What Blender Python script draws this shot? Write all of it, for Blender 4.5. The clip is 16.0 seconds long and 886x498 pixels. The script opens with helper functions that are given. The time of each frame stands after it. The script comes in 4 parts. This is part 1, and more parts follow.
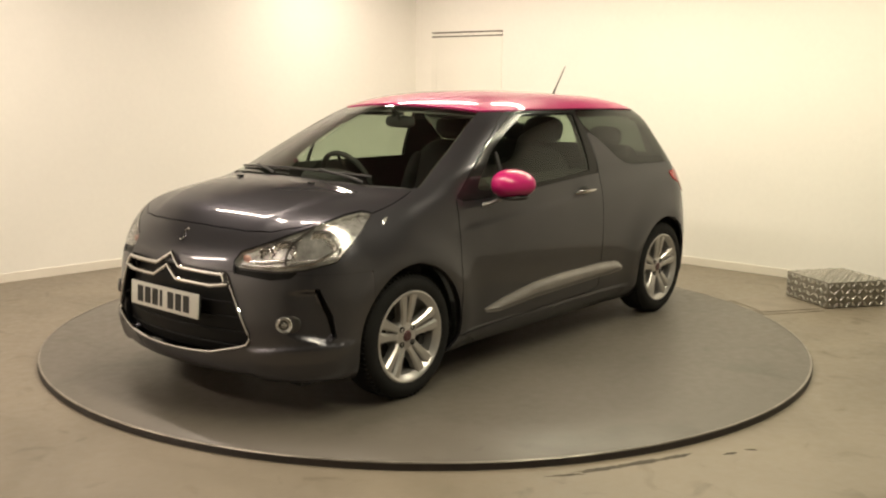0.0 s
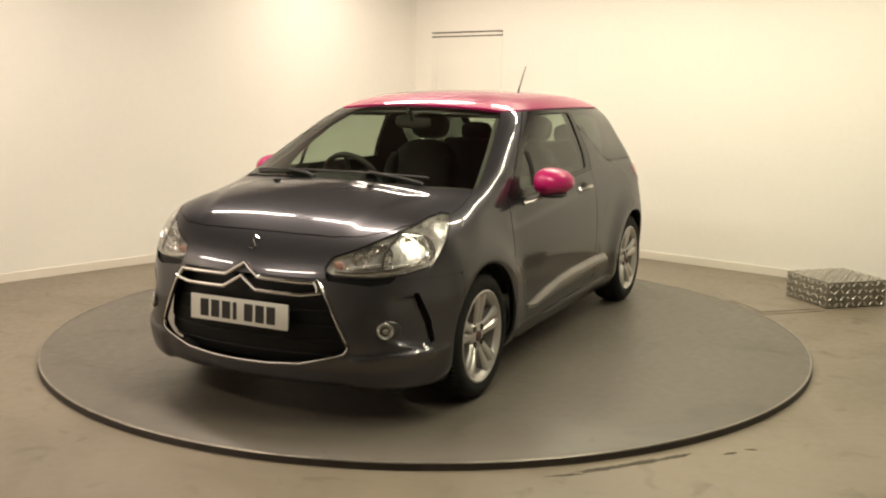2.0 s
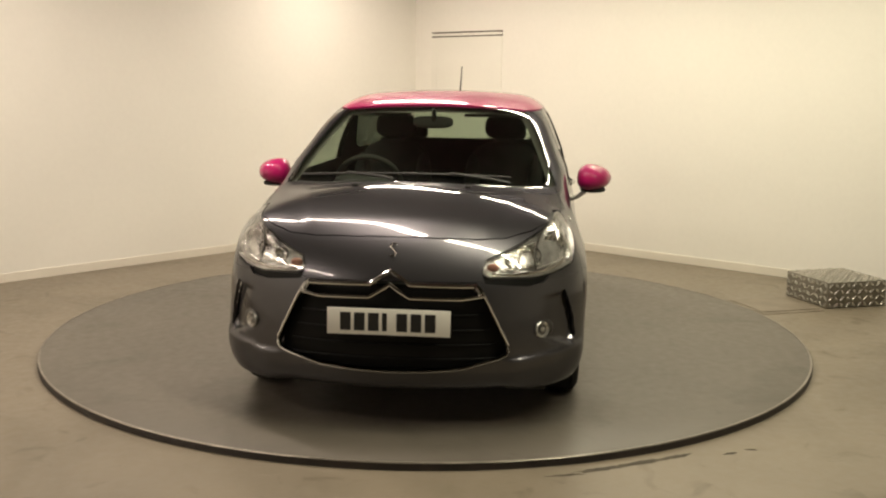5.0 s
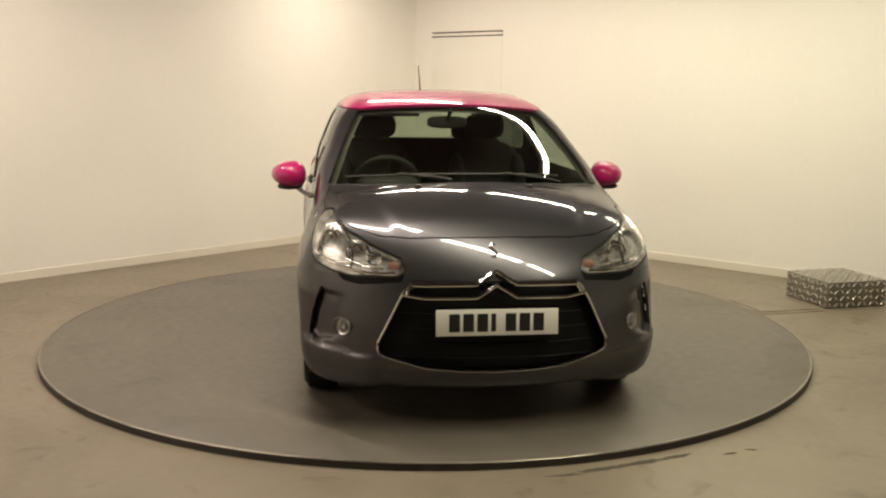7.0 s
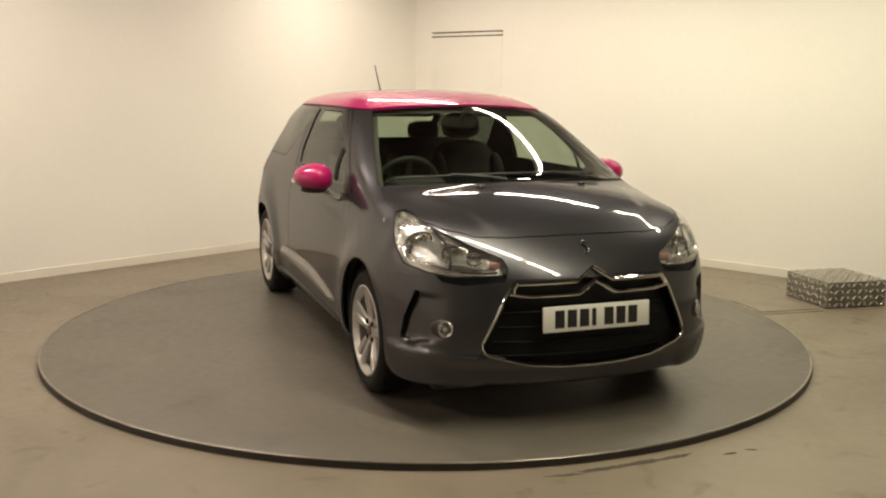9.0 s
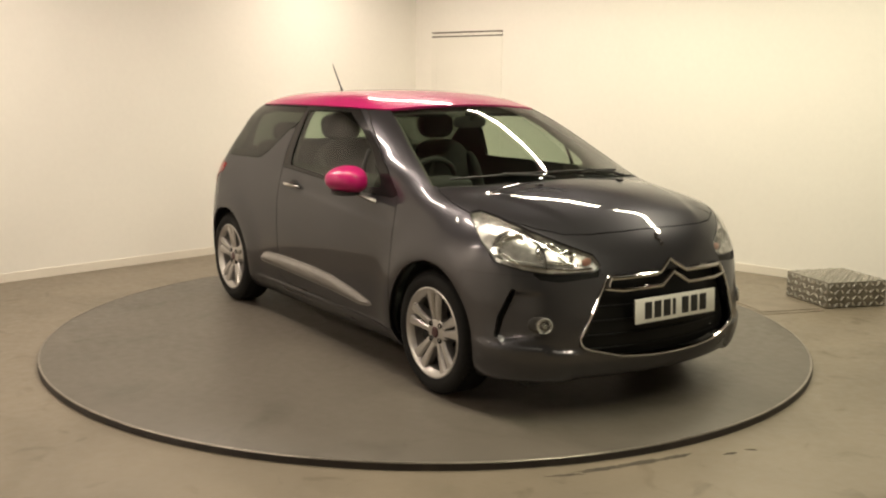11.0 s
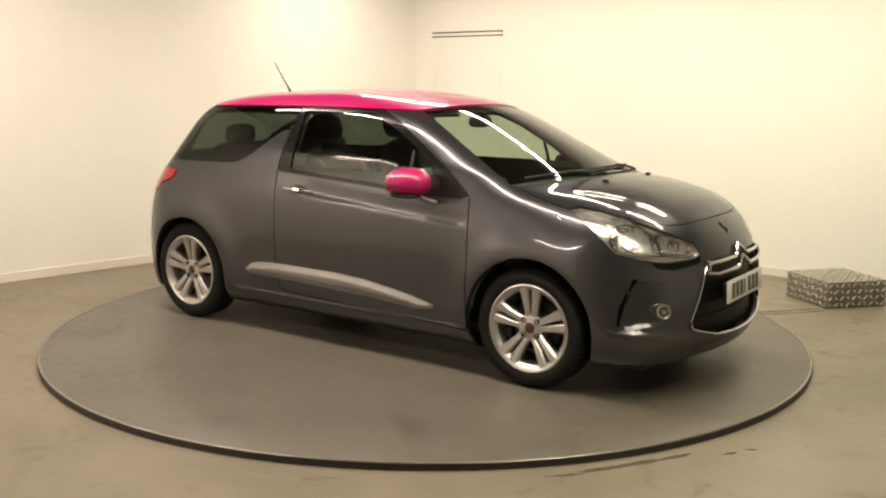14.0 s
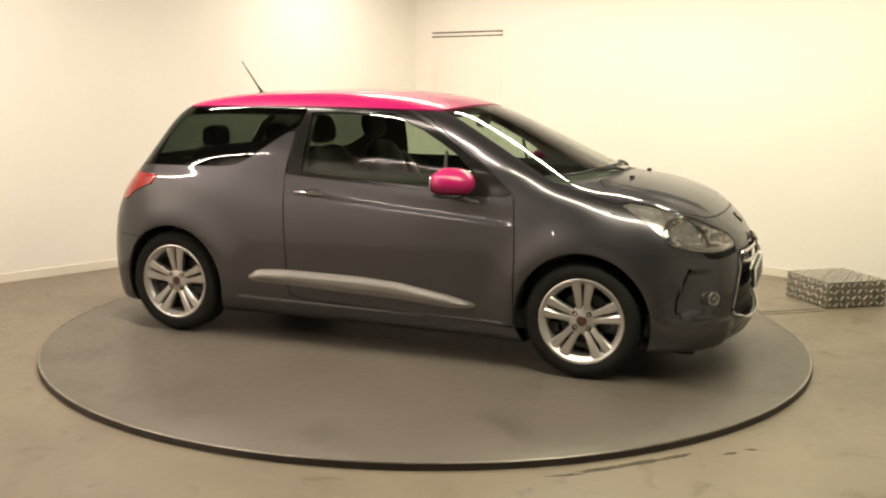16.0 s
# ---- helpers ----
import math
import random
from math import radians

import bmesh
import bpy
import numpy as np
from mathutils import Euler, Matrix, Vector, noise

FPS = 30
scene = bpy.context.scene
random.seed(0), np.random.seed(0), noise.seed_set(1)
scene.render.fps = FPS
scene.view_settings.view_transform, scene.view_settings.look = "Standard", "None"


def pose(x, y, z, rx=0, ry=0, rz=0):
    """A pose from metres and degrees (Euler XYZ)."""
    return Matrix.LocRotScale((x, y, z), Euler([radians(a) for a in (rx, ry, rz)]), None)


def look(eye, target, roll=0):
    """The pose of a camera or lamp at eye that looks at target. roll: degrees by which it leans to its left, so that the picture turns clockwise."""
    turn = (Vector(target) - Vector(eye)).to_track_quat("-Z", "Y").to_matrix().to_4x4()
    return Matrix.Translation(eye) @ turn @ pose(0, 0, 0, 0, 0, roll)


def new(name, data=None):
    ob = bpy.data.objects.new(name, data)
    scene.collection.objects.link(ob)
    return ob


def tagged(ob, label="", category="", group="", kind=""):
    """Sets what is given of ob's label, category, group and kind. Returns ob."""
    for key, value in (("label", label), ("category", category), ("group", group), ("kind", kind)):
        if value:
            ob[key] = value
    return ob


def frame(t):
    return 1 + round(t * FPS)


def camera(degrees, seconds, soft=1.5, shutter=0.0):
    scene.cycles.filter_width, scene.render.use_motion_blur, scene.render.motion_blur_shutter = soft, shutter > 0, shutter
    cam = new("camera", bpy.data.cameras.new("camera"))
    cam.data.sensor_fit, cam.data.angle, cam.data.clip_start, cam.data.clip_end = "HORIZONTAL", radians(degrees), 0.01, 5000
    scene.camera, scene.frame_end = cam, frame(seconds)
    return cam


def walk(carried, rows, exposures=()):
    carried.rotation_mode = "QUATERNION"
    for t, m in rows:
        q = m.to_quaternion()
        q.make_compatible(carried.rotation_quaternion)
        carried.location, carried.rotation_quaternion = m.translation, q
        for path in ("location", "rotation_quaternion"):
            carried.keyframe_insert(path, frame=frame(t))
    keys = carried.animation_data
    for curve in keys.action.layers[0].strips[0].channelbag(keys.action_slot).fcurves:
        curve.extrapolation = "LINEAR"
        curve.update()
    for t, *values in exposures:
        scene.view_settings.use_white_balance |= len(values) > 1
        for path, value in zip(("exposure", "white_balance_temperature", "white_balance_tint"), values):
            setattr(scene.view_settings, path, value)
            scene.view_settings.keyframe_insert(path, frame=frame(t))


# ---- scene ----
EYE = Vector((0, -5.866, 1.464))
TILT, TURN, LEAN = radians(-9.516), radians(.875), .653
cam = camera(49.04, 16.0, soft=2.2)
AIM = EYE + Vector((math.sin(TURN) * math.cos(TILT), math.cos(TURN) * math.cos(TILT), math.sin(TILT)))
walk(cam, [(0, look(EYE, AIM, LEAN)), (16, look(EYE, AIM, LEAN))],
     [(0, -.06), (2, -.13), (4, -.27), (7, -.33), (9, -.29), (12, -.13), (14, .0), (16, .06)])

# ---- world and lights ----
world = bpy.data.worlds.new("world")
world.use_nodes = True
world.node_tree.nodes["Background"].inputs[0].default_value = (.9, .85, .75, 1)
world.node_tree.nodes["Background"].inputs[1].default_value = .02
scene.world = world
CEILING = 2.95
# fluorescent battens: x, y, turn in degrees, colour
WARM, YELLOW = (1.0, .85, .70), (1.0, .922, .685)
ROW_WAY, ROW_STEP = Vector((.755, -.656)), Vector((.656, .755))
# three rows parallel to the east wall: metres across, metres along, colour
# the first batten is an added one, there only to brighten the corner walls
ROWS = [(1.76, -1.8, WARM), (1.76, 0, YELLOW), (1.76, 1.8, YELLOW), (-1.28, -1.6, WARM), (-1.28, .2, WARM), (-1.28, 2.0, YELLOW), (-1.28, 3.7, YELLOW), (-4.3, -2.4, WARM), (-4.6, .1, WARM)]
BATTENS = [(*(ROW_STEP * across + ROW_WAY * run), -41, colour) for across, run, colour in ROWS]
TUBE_LENGTH, TUBE_WATTS = 1.5, 50


def tube_light(x, y, turn, colour):
    data = bpy.data.lights.new("tube_light", "AREA")
    data.shape, data.size, data.size_y, data.energy, data.color = "RECTANGLE", TUBE_LENGTH, .09, TUBE_WATTS, colour
    ob = new("tube_light", data)
    ob.matrix_world = pose(x, y, CEILING - .115, 0, 0, turn)


for row in BATTENS:
    tube_light(*row)


# ---- materials ----
def material(name, colour, rough=.5, metal=0.0, coat=0.0, spread=.15, scale=3.0, fine=60.0, bump=0.0, bump_scale=120.0, rough_spread=.1, second=None, emit=0.0, spec=.5):
    """Principled surface with variation at a coarse and a fine scale, and a fine relief."""
    m = bpy.data.materials.new(name)
    m.use_nodes = True
    nt = m.node_tree
    n, l = nt.nodes, nt.links
    b = n["Principled BSDF"]
    b.inputs["Metallic"].default_value, b.inputs["Coat Weight"].default_value = metal, coat
    b.inputs["Coat Roughness"].default_value, b.inputs["Specular IOR Level"].default_value = .03, spec
    co = n.new("ShaderNodeTexCoord")
    big, small = n.new("ShaderNodeTexNoise"), n.new("ShaderNodeTexNoise")
    big.inputs["Scale"].default_value, small.inputs["Scale"].default_value = scale, fine
    big.inputs["Detail"].default_value, small.inputs["Detail"].default_value = 5, 3
    for t in (big, small):
        l.new(co.outputs["Object"], t.inputs["Vector"])
    add = n.new("ShaderNodeMath")
    add.operation = "MULTIPLY_ADD"
    add.inputs[1].default_value = .35
    l.new(small.outputs["Fac"], add.inputs[0])
    l.new(big.outputs["Fac"], add.inputs[2])
    ramp = n.new("ShaderNodeMapRange")
    ramp.inputs["From Min"].default_value, ramp.inputs["From Max"].default_value = .35, 1.0
    l.new(add.outputs[0], ramp.inputs["Value"])
    mix = n.new("ShaderNodeMix")
    mix.data_type = "RGBA"
    other = second or tuple(c * (1 - 2 * spread) for c in colour)
    first = colour if second else tuple(min(1, c * (1 + spread)) for c in colour)
    mix.inputs["A"].default_value, mix.inputs["B"].default_value = (*other, 1), (*first, 1)
    l.new(ramp.outputs[0], mix.inputs["Factor"])
    l.new(mix.outputs["Result"], b.inputs["Base Color"])
    rr = n.new("ShaderNodeMapRange")
    rr.inputs["To Min"].default_value, rr.inputs["To Max"].default_value = max(.02, rough - rough_spread * rough), min(1, rough + rough_spread * rough)
    l.new(small.outputs["Fac"], rr.inputs["Value"])
    l.new(rr.outputs[0], b.inputs["Roughness"])
    if bump:
        tex, bp = n.new("ShaderNodeTexNoise"), n.new("ShaderNodeBump")
        tex.inputs["Scale"].default_value, tex.inputs["Detail"].default_value = bump_scale, 4
        l.new(co.outputs["Object"], tex.inputs["Vector"])
        bp.inputs["Strength"].default_value, bp.inputs["Distance"].default_value = bump, .004
        l.new(tex.outputs["Fac"], bp.inputs["Height"])
        l.new(bp.outputs[0], b.inputs["Normal"])
    if emit:
        b.inputs["Emission Color"].default_value, b.inputs["Emission Strength"].default_value = (*colour, 1), emit
    return m


def pane_material(name, tint, gloss_rough=.02):
    """Thin glass: tinted see-through with a Fresnel gloss."""
    m = bpy.data.materials.new(name)
    m.use_nodes = True
    n, l = m.node_tree.nodes, m.node_tree.links
    n.remove(n["Principled BSDF"])
    clear, gloss, mix, edge = n.new("ShaderNodeBsdfTransparent"), n.new("ShaderNodeBsdfGlossy"), n.new("ShaderNodeMixShader"), n.new("ShaderNodeLayerWeight")
    power, scale = n.new("ShaderNodeMath"), n.new("ShaderNodeMath")
    power.operation, scale.operation = "POWER", "MULTIPLY_ADD"
    power.inputs[1].default_value, scale.inputs[1].default_value, scale.inputs[2].default_value = 5, .94, .06
    clear.inputs["Color"].default_value = (*tint, 1)
    gloss.inputs["Roughness"].default_value = gloss_rough
    edge.inputs["Blend"].default_value = .5
    l.new(edge.outputs["Facing"], power.inputs[0])
    l.new(power.outputs[0], scale.inputs[0])
    l.new(scale.outputs[0], mix.inputs[0])
    l.new(clear.outputs[0], mix.inputs[1])
    l.new(gloss.outputs[0], mix.inputs[2])
    l.new(mix.outputs[0], n["Material Output"].inputs["Surface"])
    return m


WALL = material("cream_wall_paint", (.85, .825, .765), .7, spread=.03, scale=.8, fine=25, bump=.12, bump_scale=90)
SKIRT = material("skirting_paint", (.78, .73, .64), .5, spread=.05, scale=2)
BATTEN_WHITE = material("batten_enamel", (.80, .78, .72), .4, spread=.03, scale=4)
CEIL = material("dark_ceiling_board", (.11, .10, .088), .85, spread=.12, scale=1)
CONCRETE = material("painted_concrete", (.232, .194, .143), .42, spread=.16, scale=1.3, fine=22, bump=.12, bump_scale=45, second=(.168, .141, .104), rough_spread=.35)
DISC = material("turntable_paint", (.140, .124, .102), .42, spread=.1, scale=1.1, fine=18, bump=.08, bump_scale=60, second=(.102, .089, .072), rough_spread=.3)
RIM_EDGE = material("turntable_edge_steel", (.022, .015, .012), .55, spread=.4, scale=6)
EDGE_LIP = material("worn_edge_steel", (.30, .27, .23), .35, metal=.6, spread=.25, scale=8)
GRIME = material("floor_grime", (.085, .070, .048), .8, spread=.4, scale=18, bump=.4, bump_scale=90)
DOOR_PAINT = material("door_paint", (.83, .81, .745), .5, spread=.03, scale=1.5)
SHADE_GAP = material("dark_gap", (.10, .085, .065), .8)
# lozenges pale, plate dark: the relief's light and shade put into two colours
LOZENGE = material("pale_lozenge", (.66, .63, .56), .25, metal=.6, spread=.1, scale=9)
TREAD = material("chequer_plate", (.17, .155, .125), .42, metal=.3, spread=.15, scale=5, rough_spread=.3)
PLATE_STEEL = material("dirty_steel_plate", (.26, .22, .17), .5, metal=.2, spread=.2, scale=6)
PAINT = material("grey_metallic_paint", (.077, .075, .082), .32, metal=.8, coat=.8, spread=.05, scale=2, fine=900, rough_spread=.08, spec=.1)
PAINT.node_tree.nodes["Principled BSDF"].inputs["Specular Tint"].default_value = (.25, .25, .26, 1)
PINK = material("pink_gloss_paint", (.40, .010, .112), .35, spec=.2, coat=.7, spread=.04, scale=2)
GLOSS_BLACK = material("gloss_black", (.011, .010, .010), .18, spread=.1, spec=.25)
BLACK = material("black_plastic", (.016, .015, .014), .55, spread=.2, scale=8, bump=.1, bump_scale=400)
RUBBER = material("tyre_rubber", (.012, .0115, .011), .8, spec=.2, spread=.25, scale=9, bump=.25, bump_scale=160)
GRILLE_BLACK = material("grille_black", (.006, .006, .006), .5, spec=.15, spread=.2)
PALE_TRIM = material("grey_headlining", (.11, .103, .094), .9, spread=.06, scale=8, bump=.2, bump_scale=300)
TRIM = material("interior_dark_trim", (.03, .028, .026), .75, spread=.2, scale=6, bump=.2, bump_scale=300)
CLOTH = material("seat_cloth", (.028, .026, .026), .95, spread=.25, scale=14, bump=.4, bump_scale=500)
CHROME = material("chrome", (.62, .61, .60), .08, metal=1.0, spread=.03, scale=12)
SATIN = material("satin_trim", (.30, .285, .275), .36, metal=.7, spread=.08, scale=10, fine=150)
ALLOY = material("silver_alloy", (.52, .50, .48), .32, metal=.75, coat=.3, spread=.06, scale=9)
DARK_METAL = material("dark_brake_metal", (.06, .055, .05), .5, metal=.7, spread=.3, scale=10)
RED_CAP = material("dull_red_cap", (.07, .026, .028), .4, spread=.15, scale=30)
LAMP_SHELL = material("lamp_reflector", (.72, .71, .69), .18, metal=.72, spread=.25, scale=24, bump=.9, bump_scale=46)
CUP = material("lamp_cup_silver", (.82, .81, .79), .10, metal=.8, spread=.12, scale=40, bump=.8, bump_scale=55)
FOG_BRIGHT = material("fog_reflector_silver", (.55, .54, .52), .20, metal=.7, spread=.3, scale=45, bump=.9, bump_scale=70)
DULL_BEZEL = material("grey_bezel", (.045, .043, .042), .3, metal=.3, spread=.1, scale=20)
AMBER = material("amber_lens", (.40, .21, .17), .15, coat=1, spread=.1)
TAIL_RED = material("tail_lamp_red", (.36, .005, .008), .15, coat=.4, spread=.25, scale=22)
PLATE_WHITE = material("plate_white", (.70, .69, .64), .35, spread=.03)
PLATE_INK = material("plate_ink", (.012, .012, .012), .4)
SCREEN_GLASS = pane_material("windscreen_glass", (.72, .79, .71))
SIDE_GLASS = pane_material("side_glass", (.60, .68, .59))
DARK_GLASS = pane_material("privacy_glass", (.11, .13, .11))
REAR_GLASS = pane_material("hatch_glass", (.52, .60, .52))
CLEAR_LENS = pane_material("clear_lens", (.93, .93, .92))
TUBE_GLOW = material("tube_glow", (1.0, .9, .75), .5, emit=4.0)



def stain(m, scale, low, high, shade, detail=6.0):
    """Darker spills of their own shape over a material's colour."""
    nt = m.node_tree
    n, l = nt.nodes, nt.links
    b = n["Principled BSDF"]
    old = b.inputs["Base Color"].links[0].from_socket
    co, tex, ramp, mix = n.new("ShaderNodeTexCoord"), n.new("ShaderNodeTexNoise"), n.new("ShaderNodeMapRange"), n.new("ShaderNodeMix")
    tex.inputs["Scale"].default_value, tex.inputs["Detail"].default_value, tex.inputs["Distortion"].default_value = scale, detail, 1.2
    ramp.inputs["From Min"].default_value, ramp.inputs["From Max"].default_value = low, high
    mix.data_type, mix.blend_type = "RGBA", "MULTIPLY"
    mix.inputs["B"].default_value = (*shade, 1)
    l.new(co.outputs["Object"], tex.inputs["Vector"])
    l.new(tex.outputs["Fac"], ramp.inputs["Value"])
    l.new(ramp.outputs[0], mix.inputs["Factor"])
    l.new(old, mix.inputs["A"])
    l.new(mix.outputs["Result"], b.inputs["Base Color"])


stain(CONCRETE, .9, .52, .72, (.74, .74, .70))
stain(CONCRETE, 4.5, .60, .72, (.72, .70, .66))
stain(DISC, 1.6, .55, .72, (.76, .77, .74))
stain(DISC, 7, .62, .74, (.85, .84, .82))


# ---- building helpers ----
def part(name, bm, mat, parent=None, label="", smooth=True):
    """One mesh object from a bmesh, under a thing or a part."""
    me = bpy.data.meshes.new(name)
    bm.normal_update()
    bm.to_mesh(me)
    bm.free()
    me.materials.append(mat)
    if smooth:
        me.polygons.foreach_set("use_smooth", [True] * len(me.polygons))
        me.set_sharp_from_angle(angle=radians(35))
    ob = new(name, me)
    ob.parent = parent
    if label:
        tagged(ob, label)
    return ob


def box(bm, x0, x1, y0, y1, z0, z1, bevel=0.0, m=None, segments=2):
    made = bmesh.ops.create_cube(bm, size=1)["verts"]
    for v in made:
        v.co = Vector(((x0 + x1) / 2 + v.co.x * (x1 - x0), (y0 + y1) / 2 + v.co.y * (y1 - y0), (z0 + z1) / 2 + v.co.z * (z1 - z0)))
    if m:
        bmesh.ops.transform(bm, matrix=m, verts=made)
    if bevel:
        edges = list({e for v in made for e in v.link_edges})
        bmesh.ops.bevel(bm, geom=edges, offset=bevel, segments=segments, affect="EDGES", profile=.5)
    return bm


def lathe(bm, profile, n=48, axis="y"):
    """Turns a profile of (radius, along) about an axis."""
    rings = []
    for r, h in profile:
        ring = []
        for i in range(n):
            a = 2 * math.pi * i / n
            c, s = r * math.cos(a), r * math.sin(a)
            ring.append(bm.verts.new((c, h, s) if axis == "y" else (c, s, h) if axis == "z" else (h, c, s)))
        rings.append(ring)
    for p, q in zip(rings, rings[1:]):
        for i in range(n):
            j = (i + 1) % n
            bm.faces.new((p[i], p[j], q[j], q[i]))
    return rings


def tube(bm, points, radius, n=8, closed=False, flat=1.0):
    """A round bar along points; flat squashes it across its second direction."""
    pts = [Vector(p) for p in points]
    rings = []
    count = len(pts)
    up = Vector((0, 0, 1))
    for i, p in enumerate(pts):
        a = pts[(i - 1) % count] if closed or i else pts[0]
        b = pts[(i + 1) % count] if closed or i < count - 1 else pts[-1]
        d = (b - a).normalized()
        side = d.cross(up)
        if side.length < .05:
            side = d.cross(Vector((1, 0, 0)))
        side.normalize()
        top = side.cross(d)
        r = radius[i] if isinstance(radius, (list, tuple)) else radius
        rings.append([bm.verts.new(p + side * (r * math.cos(2 * math.pi * k / n)) + top * (r * flat * math.sin(2 * math.pi * k / n))) for k in range(n)])
    loops = list(zip(rings, rings[1:])) + ([(rings[-1], rings[0])] if closed else [])
    for p, q in loops:
        for k in range(n):
            j = (k + 1) % n
            bm.faces.new((p[k], p[j], q[j], q[k]))
    if not closed:
        bm.faces.new(rings[0][::-1])
        bm.faces.new(rings[-1])
    bmesh.ops.recalc_face_normals(bm, faces=bm.faces)
    return bm


def blob(bm, sx, sy, sz, power=2.6, m=None, n=20, rings=12):
    """A rounded cushion: a superellipsoid."""
    def sp(v, e):
        return math.copysign(abs(v) ** e, v)
    e = 2 / power
    grid = []
    for i in range(rings + 1):
        v = -math.pi / 2 + math.pi * i / rings
        row = []
        for j in range(n):
            u = 2 * math.pi * j / n
            co = Vector((sx * sp(math.cos(v), e) * sp(math.cos(u), e), sy * sp(math.cos(v), e) * sp(math.sin(u), e), sz * sp(math.sin(v), e)))
            row.append(bm.verts.new(m @ co if m else co))
        grid.append(row)
    for p, q in zip(grid, grid[1:]):
        for j in range(n):
            k = (j + 1) % n
            bm.faces.new((p[j], p[k], q[k], q[j]))
    bmesh.ops.remove_doubles(bm, verts=bm.verts, dist=1e-4)
    bmesh.ops.recalc_face_normals(bm, faces=bm.faces)
    return bm


def empty(name):
    return new(name)


# ---- the room ----
FLOOR_Z = -.032
CORNER = Vector((-.15, 4.47))
LEFT_END, SIDE_END, BACK_END, RIGHT_END = Vector((-5.6, -1.14)), Vector((-2.6, -7.2)), Vector((.6, -15)), Vector((6.85, -1.66))


def wall(name, a, b, z1, label):
    """A wall 0.2 m thick whose inner face runs from a to b, the room on the right hand."""
    d = (b - a).normalized()
    out = Vector((-d.y, d.x)) * .2
    bm = bmesh.new()
    low = [bm.verts.new((p.x, p.y, FLOOR_Z - .1)) for p in (a, b, b + out, a + out)]
    high = [bm.verts.new((v.co.x, v.co.y, z1)) for v in low]
    bm.faces.new(low)
    bm.faces.new(high)
    for i in range(4):
        j = (i + 1) % 4
        bm.faces.new((low[i], low[j], high[j], high[i]))
    bmesh.ops.recalc_face_normals(bm, faces=bm.faces)
    return tagged(part(name, bm, WALL, smooth=False), label, "wall", kind="structure")


def along(a, b, s, off, z):
    """A point s metres from a towards b, off metres into the room."""
    d = (b - a).normalized()
    q = a + d * s + Vector((d.y, -d.x)) * off
    return Vector((q.x, q.y, z))


def wall_box(bm, a, b, s0, s1, off0, off1, z0, z1, bevel=.003):
    d = (b - a).normalized()
    m = Matrix.Translation((a.x, a.y, 0)) @ Matrix.Rotation(math.atan2(d.y, d.x), 4, "Z")
    return box(bm, s0, s1, -off1, -off0, z0, z1, bevel, m)


def build_room():
    bm = bmesh.new()
    box(bm, -9, 9, -17, 7, FLOOR_Z - .2, FLOOR_Z)
    tagged(part("floor", bm, CONCRETE, smooth=False), "stained brown-grey painted concrete floor with worn patches", "floor", kind="structure")
    bm = bmesh.new()
    box(bm, -9, 9, -17, 7, CEILING, CEILING + .15)
    tagged(part("ceiling", bm, CEIL, smooth=False), "plain dark ceiling above the turntable", "ceiling", kind="structure")
    # the south-west wall is unseen, added close by to brighten reflections in the flank
    walls = (("wall_west", LEFT_END, CORNER), ("wall_east", CORNER, RIGHT_END), ("wall_south_east", RIGHT_END, BACK_END), ("wall_south", BACK_END, SIDE_END), ("added_wall_south_west", SIDE_END, LEFT_END))
    for name, a, b in walls:
        wall(name, a, b, CEILING, "plain cream painted wall, softly lit")
    for a, b, lo in ((LEFT_END, CORNER, 0), (CORNER, RIGHT_END, 1.2)):
        bm = bmesh.new()
        wall_box(bm, a, b, lo, (b - a).length - .01, -.002, .008, FLOOR_Z, FLOOR_Z + .07, .003)
        tagged(part("baseboard", bm, SKIRT, smooth=False), "low cream painted skirting along the wall", "skirting", kind="structure")
    # the flush door beside the corner
    s0, s1, top = .23, 1.13, 2.02
    door = tagged(empty("door_1"), "closed cream flush door with a dark gap along its head", "door", kind="structure")
    bm = bmesh.new()
    wall_box(bm, CORNER, RIGHT_END, s0, s1, -.004, .004, top - .070, top - .014, .001)
    part("rebate", bm, SHADE_GAP, door, "dark gap over the door", smooth=False)
    bm = bmesh.new()
    wall_box(bm, CORNER, RIGHT_END, s0 + .07, s1, -.002, .012, FLOOR_Z + .01, top - .068, .003)
    part("door_leaf", bm, DOOR_PAINT, door, smooth=False)
    bm = bmesh.new()
    wall_box(bm, CORNER, RIGHT_END, s0 - .006, s0 + .066, -.002, .008, FLOOR_Z + .01, top - .068, .003)
    part("side_frame", bm, DOOR_PAINT, door, smooth=False)
    bm = bmesh.new()
    wall_box(bm, CORNER, RIGHT_END, s0 + .005, s1 - .003, -.002, .016, top - .055, top - .029, .004)
    part("head_trim", bm, DOOR_PAINT, door, smooth=False)


